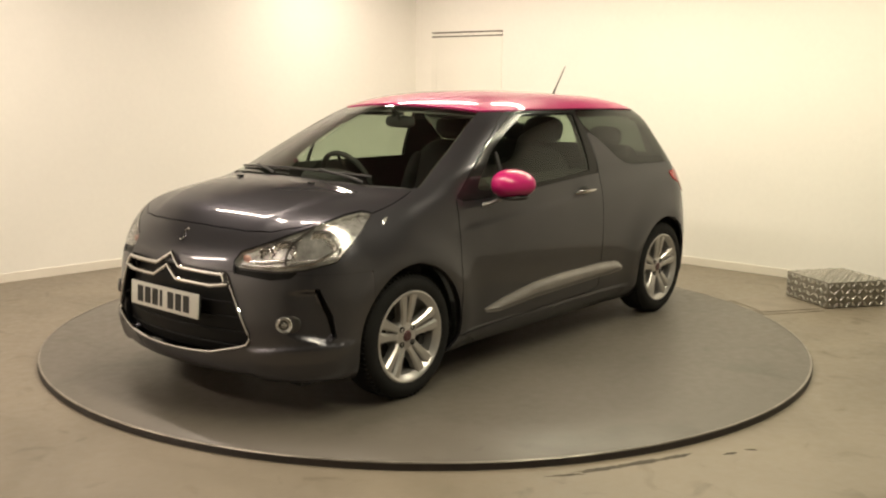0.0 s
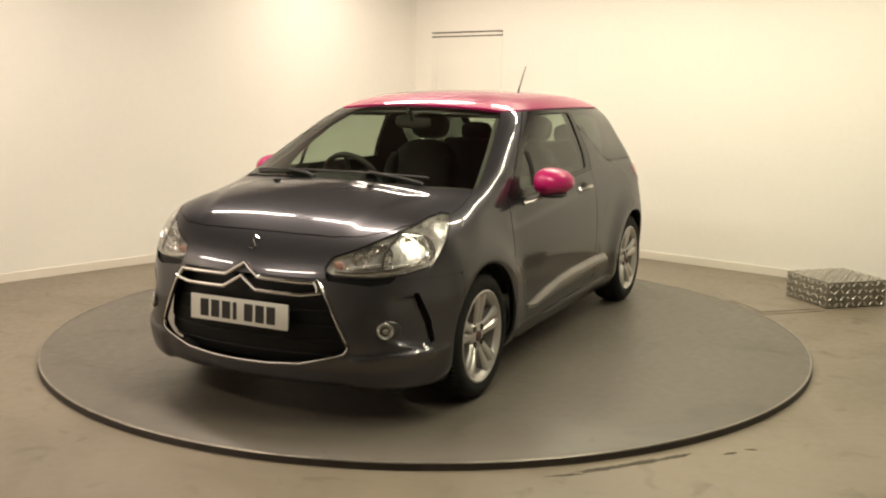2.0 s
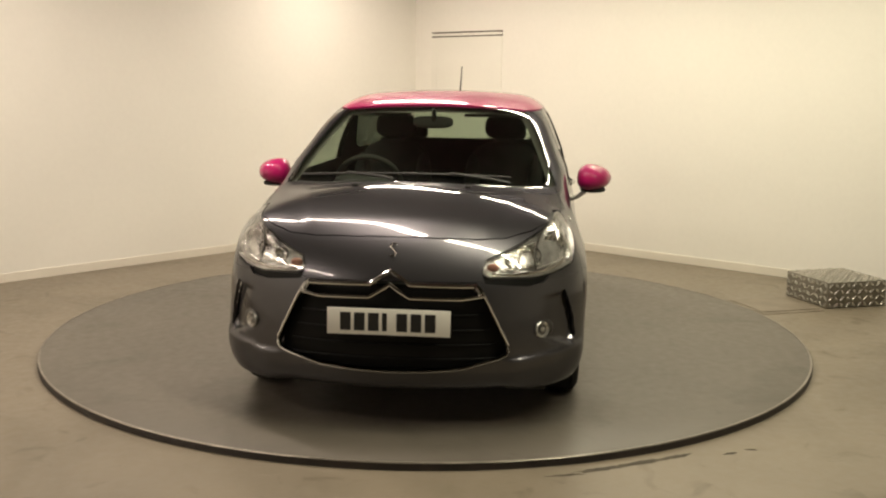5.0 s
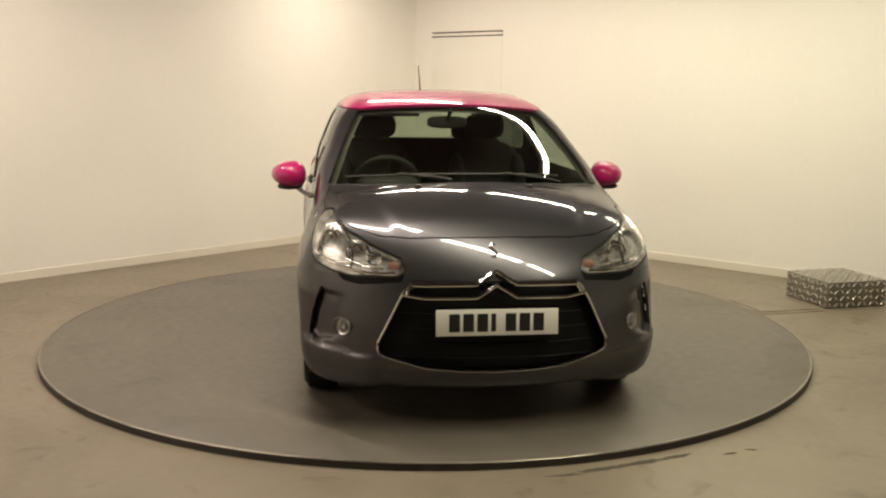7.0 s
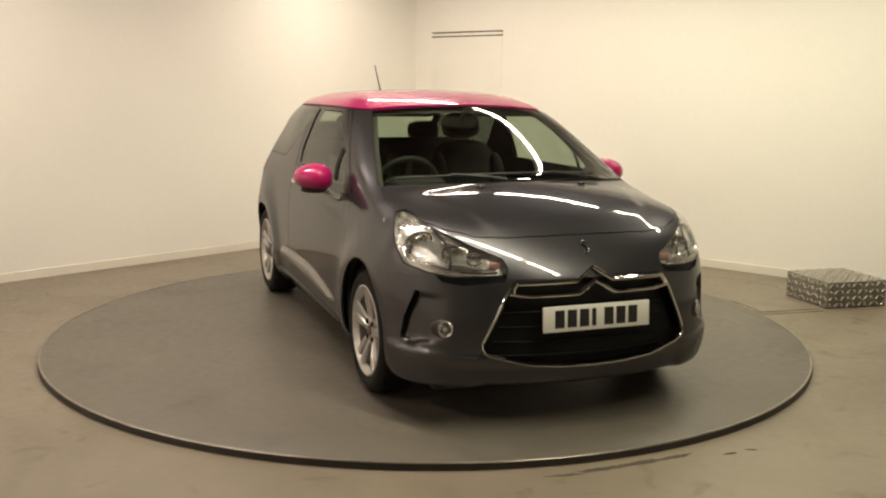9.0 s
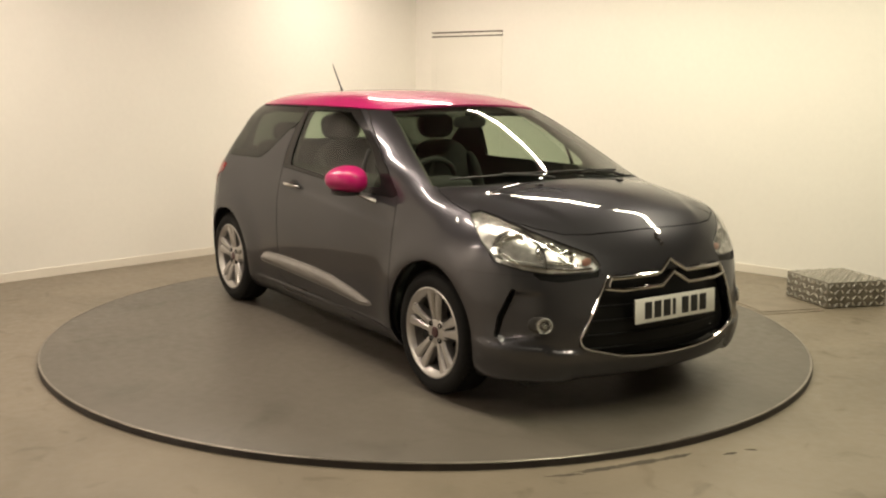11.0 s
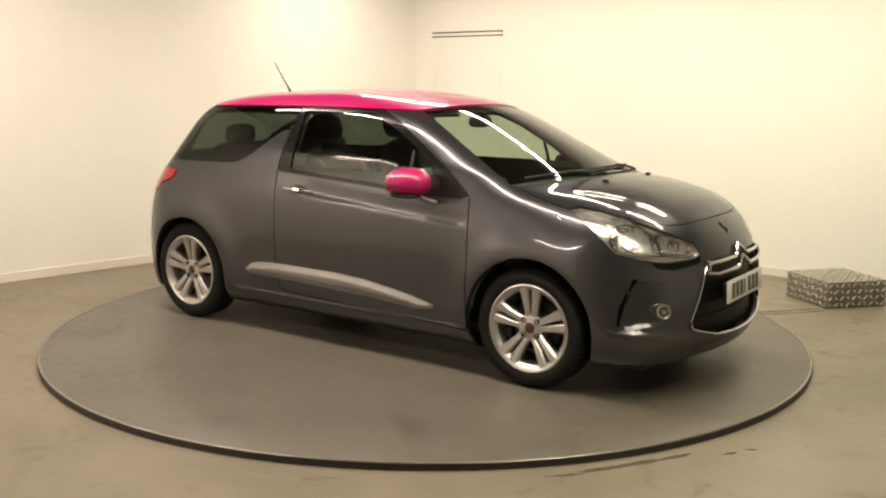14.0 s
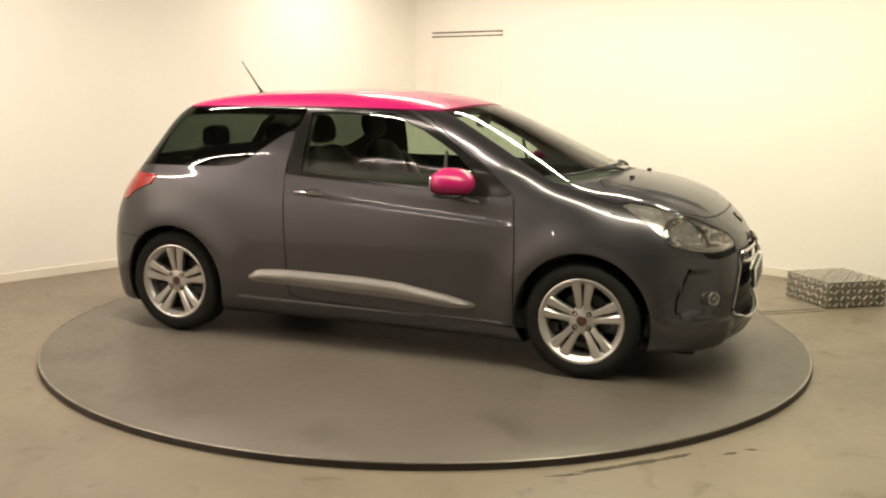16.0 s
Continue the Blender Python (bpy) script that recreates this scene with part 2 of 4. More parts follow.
def build_batten(x, y, turn):
    thing = tagged(empty("ceiling_light"), "white fluorescent batten with one bare tube, switched on", "ceiling light", "ceiling battens")
    thing.matrix_world = pose(x, y, CEILING, 0, 0, turn)
    bm = bmesh.new()
    box(bm, -TUBE_LENGTH / 2 - .04, TUBE_LENGTH / 2 + .04, -.035, .035, -.06, 0, .008)
    part("housing", bm, BATTEN_WHITE, thing)
    bm = bmesh.new()
    tube(bm, [(-TUBE_LENGTH / 2, 0, -.085), (TUBE_LENGTH / 2, 0, -.085)], .014, 10)
    part("tube", bm, TUBE_GLOW, thing, "glowing fluorescent tube")
    for side in (-1, 1):
        bm = bmesh.new()
        box(bm, side * (TUBE_LENGTH / 2 + .012) - .012, side * (TUBE_LENGTH / 2 + .012) + .012, -.016, .016, -.104, -.055, .003)
        part("end_cap", bm, BATTEN_WHITE, thing)


# ---- turntable ----
TABLE_R = 2.238


def build_turntable():
    thing = tagged(empty("turntable"), "low round grey-brown car turntable with a worn steel edge", "turntable")
    bm = bmesh.new()
    lathe(bm, [(.001, 0), (.6, 0), (1.2, 0), (1.8, 0), (TABLE_R - .012, 0), (TABLE_R - .006, -.002), (TABLE_R - .006, -.0035), (.001, -.0035)], 160, "z")
    bmesh.ops.remove_doubles(bm, verts=bm.verts, dist=.0015)
    bmesh.ops.recalc_face_normals(bm, faces=bm.faces)
    part("deck", bm, DISC, thing, "smooth painted steel deck with tyre scuffs")
    bm = bmesh.new()
    lathe(bm, [(TABLE_R - .012, .0012), (TABLE_R - .003, .0025), (TABLE_R, -.001), (TABLE_R, -.003), (TABLE_R - .012, -.003), (TABLE_R - .012, .0012)], 160, "z")
    part("edge_lip", bm, EDGE_LIP, thing, "pale worn steel lip")
    bm = bmesh.new()
    lathe(bm, [(TABLE_R - .05, -.004), (TABLE_R - .003, -.004), (TABLE_R + .002, FLOOR_Z + .001), (TABLE_R - .05, FLOOR_Z + .001), (TABLE_R - .05, -.004)], 160, "z")
    part("skirt", bm, RIM_EDGE, thing, "dark grimy steel skirt")
    return thing

def spline(pts):
    """Natural cubic spline through a few points, as a function on arrays."""
    x, y = np.array(pts, float).T
    n = len(x)
    h = np.diff(x)
    a = np.eye(n)
    b = np.zeros(n)
    for i in range(1, n - 1):
        a[i, i - 1:i + 2] = h[i - 1], 2 * (h[i - 1] + h[i]), h[i]
        b[i] = 6 * ((y[i + 1] - y[i]) / h[i] - (y[i] - y[i - 1]) / h[i - 1])
    m = np.linalg.solve(a, b)

    def value(q):
        q = np.clip(q, x[0], x[-1])
        k = np.clip(np.searchsorted(x, q) - 1, 0, n - 2)
        l, r = x[k + 1] - q, q - x[k]
        return (m[k] * l**3 + m[k + 1] * r**3) / (6 * h[k]) + (y[k] / h[k] - m[k] * h[k] / 6) * l + (y[k + 1] / h[k] - m[k + 1] * h[k] / 6) * r
    return value


def step(lo, hi, v):
    s = np.clip((v - lo) / (hi - lo), 0, 1)
    return s * s * s * (s * (6 * s - 15) + 10)


def smax(a, b, r):
    h = np.maximum(r - np.abs(a - b), 0) / r
    return np.maximum(a, b) + h * h * h * r / 6


def ring_distance(u, v, poly):
    """Signed distance to a closed outline, below zero inside."""
    p = np.stack([u, v], -1)
    pts = np.array(poly, float)
    best = np.full(len(p), 1e9)
    sign = np.ones(len(p))
    for i in range(len(pts)):
        a, b = pts[i], pts[i - 1]
        e, w = b - a, p - a
        t = np.clip((w @ e) / (e @ e), 0, 1)[:, None]
        best = np.minimum(best, ((w - e * t) ** 2).sum(1))
        c1, c2 = p[:, 1] >= a[1], p[:, 1] < b[1]
        c3 = e[0] * w[:, 1] > e[1] * w[:, 0]
        flip = (c1 & c2 & c3) | (~c1 & ~c2 & ~c3)
        sign = np.where(flip, -sign, sign)
    return sign * np.sqrt(best)



# the sunk bay round each fog lamp, in (x - |y|, z)
FOG_BAY = [(1.27, .588), (1.02, .588), (.93, .47), (.91, .385), (.96, .350), (1.27, .395)]

top_line = spline([(-2.05, .62), (-1.85, .80), (-1.68, .99), (-1.55, 1.16), (-1.44, 1.300), (-1.30, 1.368), (-1.03, 1.409), (-.63, 1.430), (-.25, 1.435), (.12, 1.418),
                   (.45, 1.358), (.70, 1.262), (.95, 1.150), (1.16, 1.058), (1.30, 1.008), (1.45, .978), (1.65, .925), (1.82, .845), (1.95, .740), (2.08, .60)])
side_line = spline([(.05, .68), (.17, .752), (.235, .790), (.28, .801), (.42, .811), (.56, .815), (.70, .810), (.80, .798), (.88, .780), (.96, .757), (1.06, .735), (1.16, .698),
                    (1.26, .656), (1.35, .609), (1.43, .550), (1.55, .45)])
nose_line = spline([(.05, 1.95), (.17, 1.985), (.27, 2.018), (.38, 2.026), (.50, 2.018), (.62, 2.000), (.72, 1.970), (.82, 1.92), (1.0, 1.80)])
tail_line = spline([(.05, -1.84), (.17, -1.875), (.30, -1.905), (.50, -1.912), (.70, -1.880), (.85, -1.82), (1.0, -1.70), (1.2, -1.53), (1.4, -1.38)])
HUB_X, HUB_Z = 1.232, .300


def body_field(x, y, z):
    """Below zero inside the car's closed skin."""
    a = np.sqrt(y * y + 1e-6)
    q = a * a
    # the top: bonnet, windscreen, roof and tail, drawn back and down towards the sides
    back = .36 * (1 - .75 * step(1.15, 1.7, x)) * step(-.6, .3, x) - .22 * (1 - step(-1.5, -.5, x))
    crown = .10
    ridge = .007 * (1 - step(.50, .585, a + .30 * (x - 1.3))) * step(1.25, 1.4, x) * (1 - step(1.72, 1.84, x))
    t = (z - top_line(x + back * q) + crown * q - ridge) * .92
    # the flanks
    w = side_line(z) - .012 * step(.2, 1.3, x) * step(.6, .95, z) - .055 * (1 - step(-1.7, -.4, x)) * step(.85, 1.2, z) - .03 * step(.75, 1.15, x) * step(.9, 1.1, z) - .012 * step(.2, .5, x) * step(1.0, 1.15, z)
    for hx in (HUB_X, -HUB_X):
        r = np.sqrt((x - hx) ** 2 + (z - HUB_Z) ** 2)
        w = w + .024 * np.exp(-((r - .37) / .11) ** 2)
    dip = .777 + (.85 - x) * .077
    w = w - .008 * step(dip - .035, dip + .015, z) * step(-.35, -.15, x) * (1 - step(.75, .95, x)) * (1 - step(.0, .1, z - dip))
    w = w + .007 * (1 - step(.240, .262, z)) * step(-.84, -.74, x) * (1 - step(.80, .88, x))
    s = a - w
    n = x - nose_line(z) + .34 * q + (.52 - .12 * (1 - step(.25, .5, z))) * q * q * q
    e = tail_line(z) - x + .15 * q + .95 * q * q * q
    f = smax(t, s, .17 - .05 * step(.2, .5, x) + .12 * step(1.1, 1.5, x))
    f = smax(f, n, .16)
    f = smax(f, e, .14)
    f = smax(f, .140 + .045 * step(1.45, 1.72, x) - z, .06)
    # the lip along the foot of the front bumper
    f = f - .013 * (1 - step(.318, .345, z - .10 * (a - .6))) * step(.44, .56, a) * step(1.55, 1.7, x)
    # the fog lamp bays, deepest at their outer edge
    u = x - a
    near = (x > 1.45) & (z > .28) & (z < .66) & (np.abs(f) < .09)
    if np.any(near):
        hold = ring_distance(u[near], z[near], FOG_BAY)
        f = f.copy()
        f[near] += .032 * step(-.006, .026, -hold) * (1 - step(.98, 1.27, u[near]))
    return f


# ---- the car's skin, cut into panels ----
def rounded(u, v, poly, r):
    """The outline with corners rounded outwards by r: the poly is given r smaller."""
    return ring_distance(u, v, poly) - r


def skin_mesh(level=0.0, h=.018):
    """Surface nets of the body's field, every corner then drawn onto the surface."""
    axes = [np.arange(lo, hi, h) for lo, hi in ((-2.0, 2.1), (-.935 + h / 2, .95), (.10, 1.50))]
    g = np.meshgrid(*axes, indexing="ij")
    f = body_field(*g) - level
    inside = f < 0
    nx, ny, nz = f.shape
    corner_count = np.zeros((nx - 1, ny - 1, nz - 1), int)
    for dx in (0, 1):
        for dy in (0, 1):
            for dz in (0, 1):
                corner_count += inside[dx:nx - 1 + dx, dy:ny - 1 + dy, dz:nz - 1 + dz]
    cells = (corner_count > 0) & (corner_count < 8)
    index = np.full(cells.shape, -1)
    where = np.argwhere(cells)
    index[tuple(where.T)] = np.arange(len(where))
    verts = np.stack([axes[k][where[:, k]] + h / 2 for k in range(3)], -1)
    quads = []
    for k in range(3):
        sl = [slice(None)] * 3
        sl2 = [slice(None)] * 3
        sl[k], sl2[k] = slice(0, -1), slice(1, None)
        cross = inside[tuple(sl)] != inside[tuple(sl2)]
        at = np.argwhere(cross)
        u, v = (k + 1) % 3, (k + 2) % 3
        at = at[(at[:, u] > 0) & (at[:, v] > 0) & (at[:, u] < f.shape[u] - 1) & (at[:, v] < f.shape[v] - 1)]
        out = inside[tuple(at.T)]
        c = []
        for du, dv in ((-1, -1), (0, -1), (0, 0), (-1, 0)):
            w = at.copy()
            w[:, u] += du
            w[:, v] += dv
            c.append(index[tuple(w.T)])
        c = np.stack(c, -1)
        quads.append(np.where(out[:, None], c, c[:, ::-1]))
    quads = np.concatenate(quads)
    # relax sideways, then onto the surface
    for _ in range(3):
        total, count = np.zeros_like(verts), np.zeros(len(verts))
        for i in range(4):
            for j in (1, 3):
                np.add.at(total, quads[:, i], verts[quads[:, (i + j) % 4]])
                np.add.at(count, quads[:, i], 1)
        verts = total / count[:, None]
        for _ in range(3):
            verts = onto(verts, level)
    tris = np.concatenate([quads[:, [0, 1, 2]], quads[:, [0, 2, 3]]])
    return verts, tris


def slope(v, h=.002):
    g = np.empty_like(v)
    for k in range(3):
        a, b = v.copy(), v.copy()
        a[:, k] += h
        b[:, k] -= h
        g[:, k] = (body_field(*a.T) - body_field(*b.T)) / (2 * h)
    return g


def onto(v, level=0.0):
    g = slope(v)
    f = body_field(*v.T) - level
    move = g * (f / np.maximum((g * g).sum(1), .15))[:, None]
    size = np.linalg.norm(move, axis=1, keepdims=True)
    return v - move * np.minimum(1, .02 / np.maximum(size, 1e-9))


def split(verts, tris, cut):
    """Cuts triangles along cut = 0. Returns the corners and the triangles inside and outside."""
    val = cut(verts)
    val = np.where(np.abs(val) < 1e-6, 1e-6, val)
    neg = val < 0
    n_in = neg[tris].sum(1)
    inside, outside = [tris[n_in == 3]], [tris[n_in == 0]]
    mixed = tris[(n_in == 1) | (n_in == 2)]
    if len(mixed):
        flags = neg[mixed]
        lone_in = flags.sum(1) == 1
        lone = np.where(lone_in, flags.argmax(1), (~flags).argmax(1))
        r = np.arange(len(mixed))
        a, b, c = mixed[r, lone], mixed[r, (lone + 1) % 3], mixed[r, (lone + 2) % 3]
        pairs = np.sort(np.concatenate([np.stack([a, b], -1), np.stack([a, c], -1)]), 1)
        uniq, back = np.unique(pairs, axis=0, return_inverse=True)
        back = back.reshape(-1)
        lo, hi = verts[uniq[:, 0]].copy(), verts[uniq[:, 1]].copy()
        s0 = val[uniq[:, 0]] < 0
        for _ in range(9):
            mid = (lo + hi) / 2
            same = (cut(mid) < 0) == s0
            lo, hi = np.where(same[:, None], mid, lo), np.where(same[:, None], hi, mid)
        fresh = (lo + hi) / 2
        base = len(verts)
        verts = np.concatenate([verts, fresh])
        ab, ac = base + back[:len(mixed)], base + back[len(mixed):]
        tip = np.stack([a, ab, ac], -1)
        rest = np.concatenate([np.stack([ab, b, c], -1), np.stack([ab, c, ac], -1)])
        both = np.concatenate([lone_in, lone_in])
        inside += [tip[lone_in], rest[~both]]
        outside += [tip[~lone_in], rest[both]]
    return verts, np.concatenate(inside), np.concatenate(outside)


def finer(verts, tris):
    """Every triangle cut in four."""
    pairs = np.sort(np.concatenate([tris[:, [0, 1]], tris[:, [1, 2]], tris[:, [2, 0]]]), 1)
    uniq, back = np.unique(pairs, axis=0, return_inverse=True)
    back = back.reshape(3, -1) + len(verts)
    mids = (verts[uniq[:, 0]] + verts[uniq[:, 1]]) / 2
    a, b, c = tris.T
    ab, bc, ca = back
    made = np.concatenate([np.stack(k, -1) for k in ((a, ab, ca), (ab, b, bc), (ca, bc, c), (ab, bc, ca))])
    return np.concatenate([verts, mids]), made


def compact(verts, tris):
    used, back = np.unique(tris.reshape(-1), return_inverse=True)
    return verts[used], back.reshape(-1, 3)


def panel(name, verts, tris, mat, parent, label="", offset=0.0, rim=.014):
    """A panel with the field's own smooth normals and a turned-in rim."""
    v, t = compact(verts, tris)
    if not len(t):
        return None
    nrm = slope(v)
    nrm /= np.maximum(np.linalg.norm(nrm, axis=1, keepdims=True), 1e-9)
    v = v + nrm * (offset(v)[:, None] if callable(offset) else offset)
    count = len(v)
    faces = t.tolist()
    normals = nrm
    if rim:
        edges = np.concatenate([t[:, [0, 1]], t[:, [1, 2]], t[:, [2, 0]]])
        key = np.sort(edges, 1)
        uniq, first, num = np.unique(key, axis=0, return_index=True, return_counts=True)
        border = edges[first[num == 1]]
        if len(border):
            k = len(border)
            a, b = border[:, 0], border[:, 1]
            side = np.cross(v[b] - v[a], nrm[a])
            side /= np.maximum(np.linalg.norm(side, axis=1, keepdims=True), 1e-9)
            side *= np.sign(rim)
            ring = np.concatenate([v[a], v[b], v[b] - nrm[b] * rim, v[a] - nrm[a] * rim])
            v = np.concatenate([v, ring])
            normals = np.concatenate([nrm, side, side, side, side])
            i = np.arange(k) + count
            order = (i + k, i, i + 3 * k, i + 2 * k)
            faces += np.stack(order, -1).tolist()
    me = bpy.data.meshes.new(name)
    me.from_pydata(v.tolist(), [], faces)
    me.polygons.foreach_set("use_smooth", [True] * len(me.polygons))
    if callable(offset):
        me.set_sharp_from_angle(angle=radians(50))
    else:
        me.normals_split_custom_set_from_vertices(normals.tolist())
    me.materials.append(mat)
    ob = new(name, me)
    ob.parent = parent
    if label:
        tagged(ob, label)
    return ob


# outlines: side view (x, z); plan (x, |y|); front (|y|, z); wrapped corner (x - |y|, z)
DOOR = [(.845, .905), (.870, .60), (.873, .247), (-.375, .277), (-.445, .30), (-.464, .60), (-.488, .966), (-.47, 1.09), (-.43, 1.36), (.15, 1.36), (.32, 1.285), (.69, 1.042)]
SURROUND = [(-.484, .972), (-.465, 1.09), (-.426, 1.331), (.165, 1.331), (.32, 1.262), (.52, 1.145), (.69, 1.040), (.835, .925), (.80, .908), (.52, .910), (.197, .930)]
DOOR_GLASS = [(-.385, .995), (-.375, 1.305), (.11, 1.305), (.30, 1.225), (.50, 1.110), (.625, 1.010), (.66, .955), (.50, .942), (.197, .955)]
QUARTER = [(-1.56, .997), (-1.20, 1.001), (-.92, 1.006), (-.83, 1.020), (-.74, 1.062), (-.577, 1.175), (-.49, 1.222), (-.455, 1.245), (-.437, 1.318), (-1.0, 1.316), (-1.30, 1.30), (-1.42, 1.20)]
SCREEN = [(1.262, -.3), (1.262, 0), (1.245, .25), (1.165, .48), (1.05, .677), (.70, .593), (.40, .508), (.335, .478), (.40, .29), (.432, .15), (.437, 0), (.437, -.3)]
BONNET = [(1.318, -.3), (1.318, 0), (1.305, .25), (1.225, .50), (1.105, .672), (1.25, .695), (1.42, .695), (1.58, .665), (1.70, .575), (1.772, .472), (1.808, .35), (1.828, .18), (1.834, 0), (1.834, -.3)]
HEAD = [(.695, .886), (.79, .80), (.90, .712), (1.09, .682), (1.25, .671), (1.50, .678), (1.53, .692), (1.485, .731), (1.31, .775), (1.17, .812), (.985, .856), (.86, .882), (.75, .894)]
GRILLE = [(-.3, .644), (.355, .640), (.40, .57), (.485, .39), (.492, .352), (.465, .336), (.30, .294), (.15, .283), (-.3, .280)]
SLOT = [(1.035, .592), (1.005, .592), (.925, .47), (.905, .385), (.925, .375), (.955, .46)]
LAMP_SLOT = [(1.14, .664), (1.25, .658), (1.50, .665), (1.538, .678), (1.535, .650), (1.30, .632), (1.18, .642)]
TAIL = [(-1.372, .922), (-1.395, .880), (-1.50, .842), (-1.60, .775), (-1.78, .80), (-1.70, .935), (-1.48, .932)]
STRIP = [(-.712, .371), (-.66, .408), (-.62, .418), (-.442, .428), (.0, .425), (.224, .413), (.50, .372), (.668, .335), (.64, .322), (.545, .312), (.22, .334), (-.448, .354), (-.68, .358)]


def side_cut(poly, r=.008, near=.42):
    return lambda v: np.maximum(rounded(v[:, 0], v[:, 2], poly, r), near - np.abs(v[:, 1]))


def plan_cut(poly, r=.01, low=.78):
    return lambda v: np.maximum(rounded(v[:, 0], np.abs(v[:, 1]), poly, r), low - v[:, 2])


def front_cut(poly, r=.01, near=1.7):
    return lambda v: np.maximum(rounded(np.abs(v[:, 1]), v[:, 2], poly, r), near - v[:, 0])


def wrap_cut(poly, r=.008, near=1.3):
    return lambda v: np.maximum(rounded(v[:, 0] - np.abs(v[:, 1]), v[:, 2], poly, r), near - v[:, 0])


def grown(cut, d):
    return lambda v: cut(v) - d


def arch_cut(v):
    best = np.full(len(v), 9.0)
    for hx, r in ((HUB_X, .352), (-HUB_X, .340)):
        best = np.minimum(best, np.sqrt((v[:, 0] - hx) ** 2 + (v[:, 2] - HUB_Z) ** 2) - r)
    return np.maximum(best, .50 - np.abs(v[:, 1]))


def roof_cut(v):
    q = v[:, 1] ** 2
    low = 1.338 - .014 * np.abs((v[:, 0] + .35) / .9) ** 2
    return np.maximum(np.maximum(low - v[:, 2], v[:, 0] - (.447 - .34 * q)), -1.46 + .12 * q - v[:, 0])


def hatch_glass_cut(v):
    return np.maximum(np.maximum(v[:, 0] + 1.2, 1.0 - v[:, 2]), np.abs(v[:, 1]) - .9)


def pillar_cut(v):
    """All that is left above the belt in front: the windscreen pillars."""
    line = .905 + (v[:, 0] - .83) * .36
    return np.maximum(np.maximum(line - v[:, 2], v[:, 0] - 1.09), .12 - v[:, 0])


def cowl_cut(v):
    a = np.abs(v[:, 1])
    return np.maximum(np.maximum(np.maximum(v[:, 0] - (1.33 - .45 * a * a), 1.02 - v[:, 0]), a - .675), .9 - v[:, 2])


def build_skin(car):
    verts, tris = skin_mesh()
    seams = []

    def take(cut, gap=.005):
        nonlocal verts, tris
        verts, inner, tris = split(verts, tris, grown(cut, -gap / 2) if gap else cut)
        if gap:
            verts, strip, tris = split(verts, tris, grown(cut, gap / 2))
            seams.append(strip)
        return inner

    def sides(name, t, mat, label="", offset=0.0, rim=.014, parent=None):
        """The piece's two halves, each an object."""
        y = verts[t].mean(1)[:, 1]
        return [panel(name, verts, t[y * s > 0], mat, parent or car, label, offset, rim) for s in (1, -1)]

    def put(name, t, mat, label="", offset=0.0, rim=.014):
        return panel(name, verts, t, mat, car, label, offset, rim)

    take(arch_cut, 0)
    put("roof", take(roof_cut, .004), PINK, "glossy pink floating roof", .004)
    put("windscreen", take(plan_cut(SCREEN, .012), 0), SCREEN_GLASS, "curved clear windscreen", -.002, .004)
    sides("quarter_window", take(side_cut(QUARTER, .012), .004), DARK_GLASS, "dark tinted rear quarter glass", 0, .004)
    glass = take(side_cut(DOOR_GLASS, .01), 0)
    sides("door_window", glass, SIDE_GLASS, "lightly tinted door glass", -.006, .004)
    sides("window_surround", take(side_cut(SURROUND, .006), .003), GLOSS_BLACK, "gloss black door window surround", 0, .02)
    lens = take(wrap_cut(HEAD, .008), .007)
    bowls = sides("headlamp", lens, LAMP_SHELL, "bright reflector headlamp with round cups", -.024, -.022)
    for half, bowl in zip((1, -1), bowls):
        panel("headlamp_lens", verts, lens[verts[lens].mean(1)[:, 1] * half > 0], CLEAR_LENS, bowl, "clear swept-back lens", 0, .004)
    sides("lamp_slot", take(wrap_cut(LAMP_SLOT, .003), 0), GRILLE_BLACK, "black slot under the headlamp", -.012, 0)
    bay = take(front_cut(GRILLE, .012), 0)
    put("grille", bay, GRILLE_BLACK, "black recessed radiator grille", -.045, 0)
    sides("tail_lamp", take(side_cut(TAIL, .006), .004), TAIL_RED, "red wrap-round tail lamp", .004)
    sides("bumper_slot", take(wrap_cut(SLOT, .004), 0), GRILLE_BLACK, "black upright air slot", -.02, 0)
    put("bonnet", take(plan_cut(BONNET, .012), .005), PAINT)
    put("cowl", take(cowl_cut, 0), BLACK, "black plastic scuttle below the windscreen", -.012, 0)
    strip = take(side_cut(STRIP, .006), 0)
    verts, gap, strip = split(verts, strip, lambda v: np.abs(v[:, 0] + .452) - .006)
    seams.append(gap)
    verts, strip = finer(verts, strip)
    edge = side_cut(STRIP, .006)
    sides("door_strip", strip, SATIN, "satin silver rubbing strip", lambda v: .006 + .018 * step(0, .034, -edge(v)), .012)
    sides("door_panel", take(side_cut(DOOR, .008), .006), PAINT)
    sides("windscreen_pillar", take(pillar_cut, 0), PAINT, "grey windscreen pillar")
    sides("roof_gutter", take(lambda v: np.maximum(np.maximum(1.2 - v[:, 2], v[:, 0] - .3), -1.35 - v[:, 0]), 0), GLOSS_BLACK, "gloss black strip under the roof edge")
    put("rear_window", take(hatch_glass_cut, .003), REAR_GLASS, "green tinted hatch glass", 0, .004)
    put("front_bumper", take(lambda v: np.maximum(v[:, 2] - .655, 1.50 - v[:, 0]), .0015), PAINT)
    put("rear_bumper", take(lambda v: np.maximum(v[:, 2] - .56, v[:, 0] + 1.46), .003), PAINT)
    put("body_shell", tris, PAINT, "metallic grey wings, sills and tail")
    put("shut_line", np.concatenate(seams), BLACK, "dark gaps between panels", -.011, 0)
    lamp_bowls = dict(zip((1, -1), bowls))
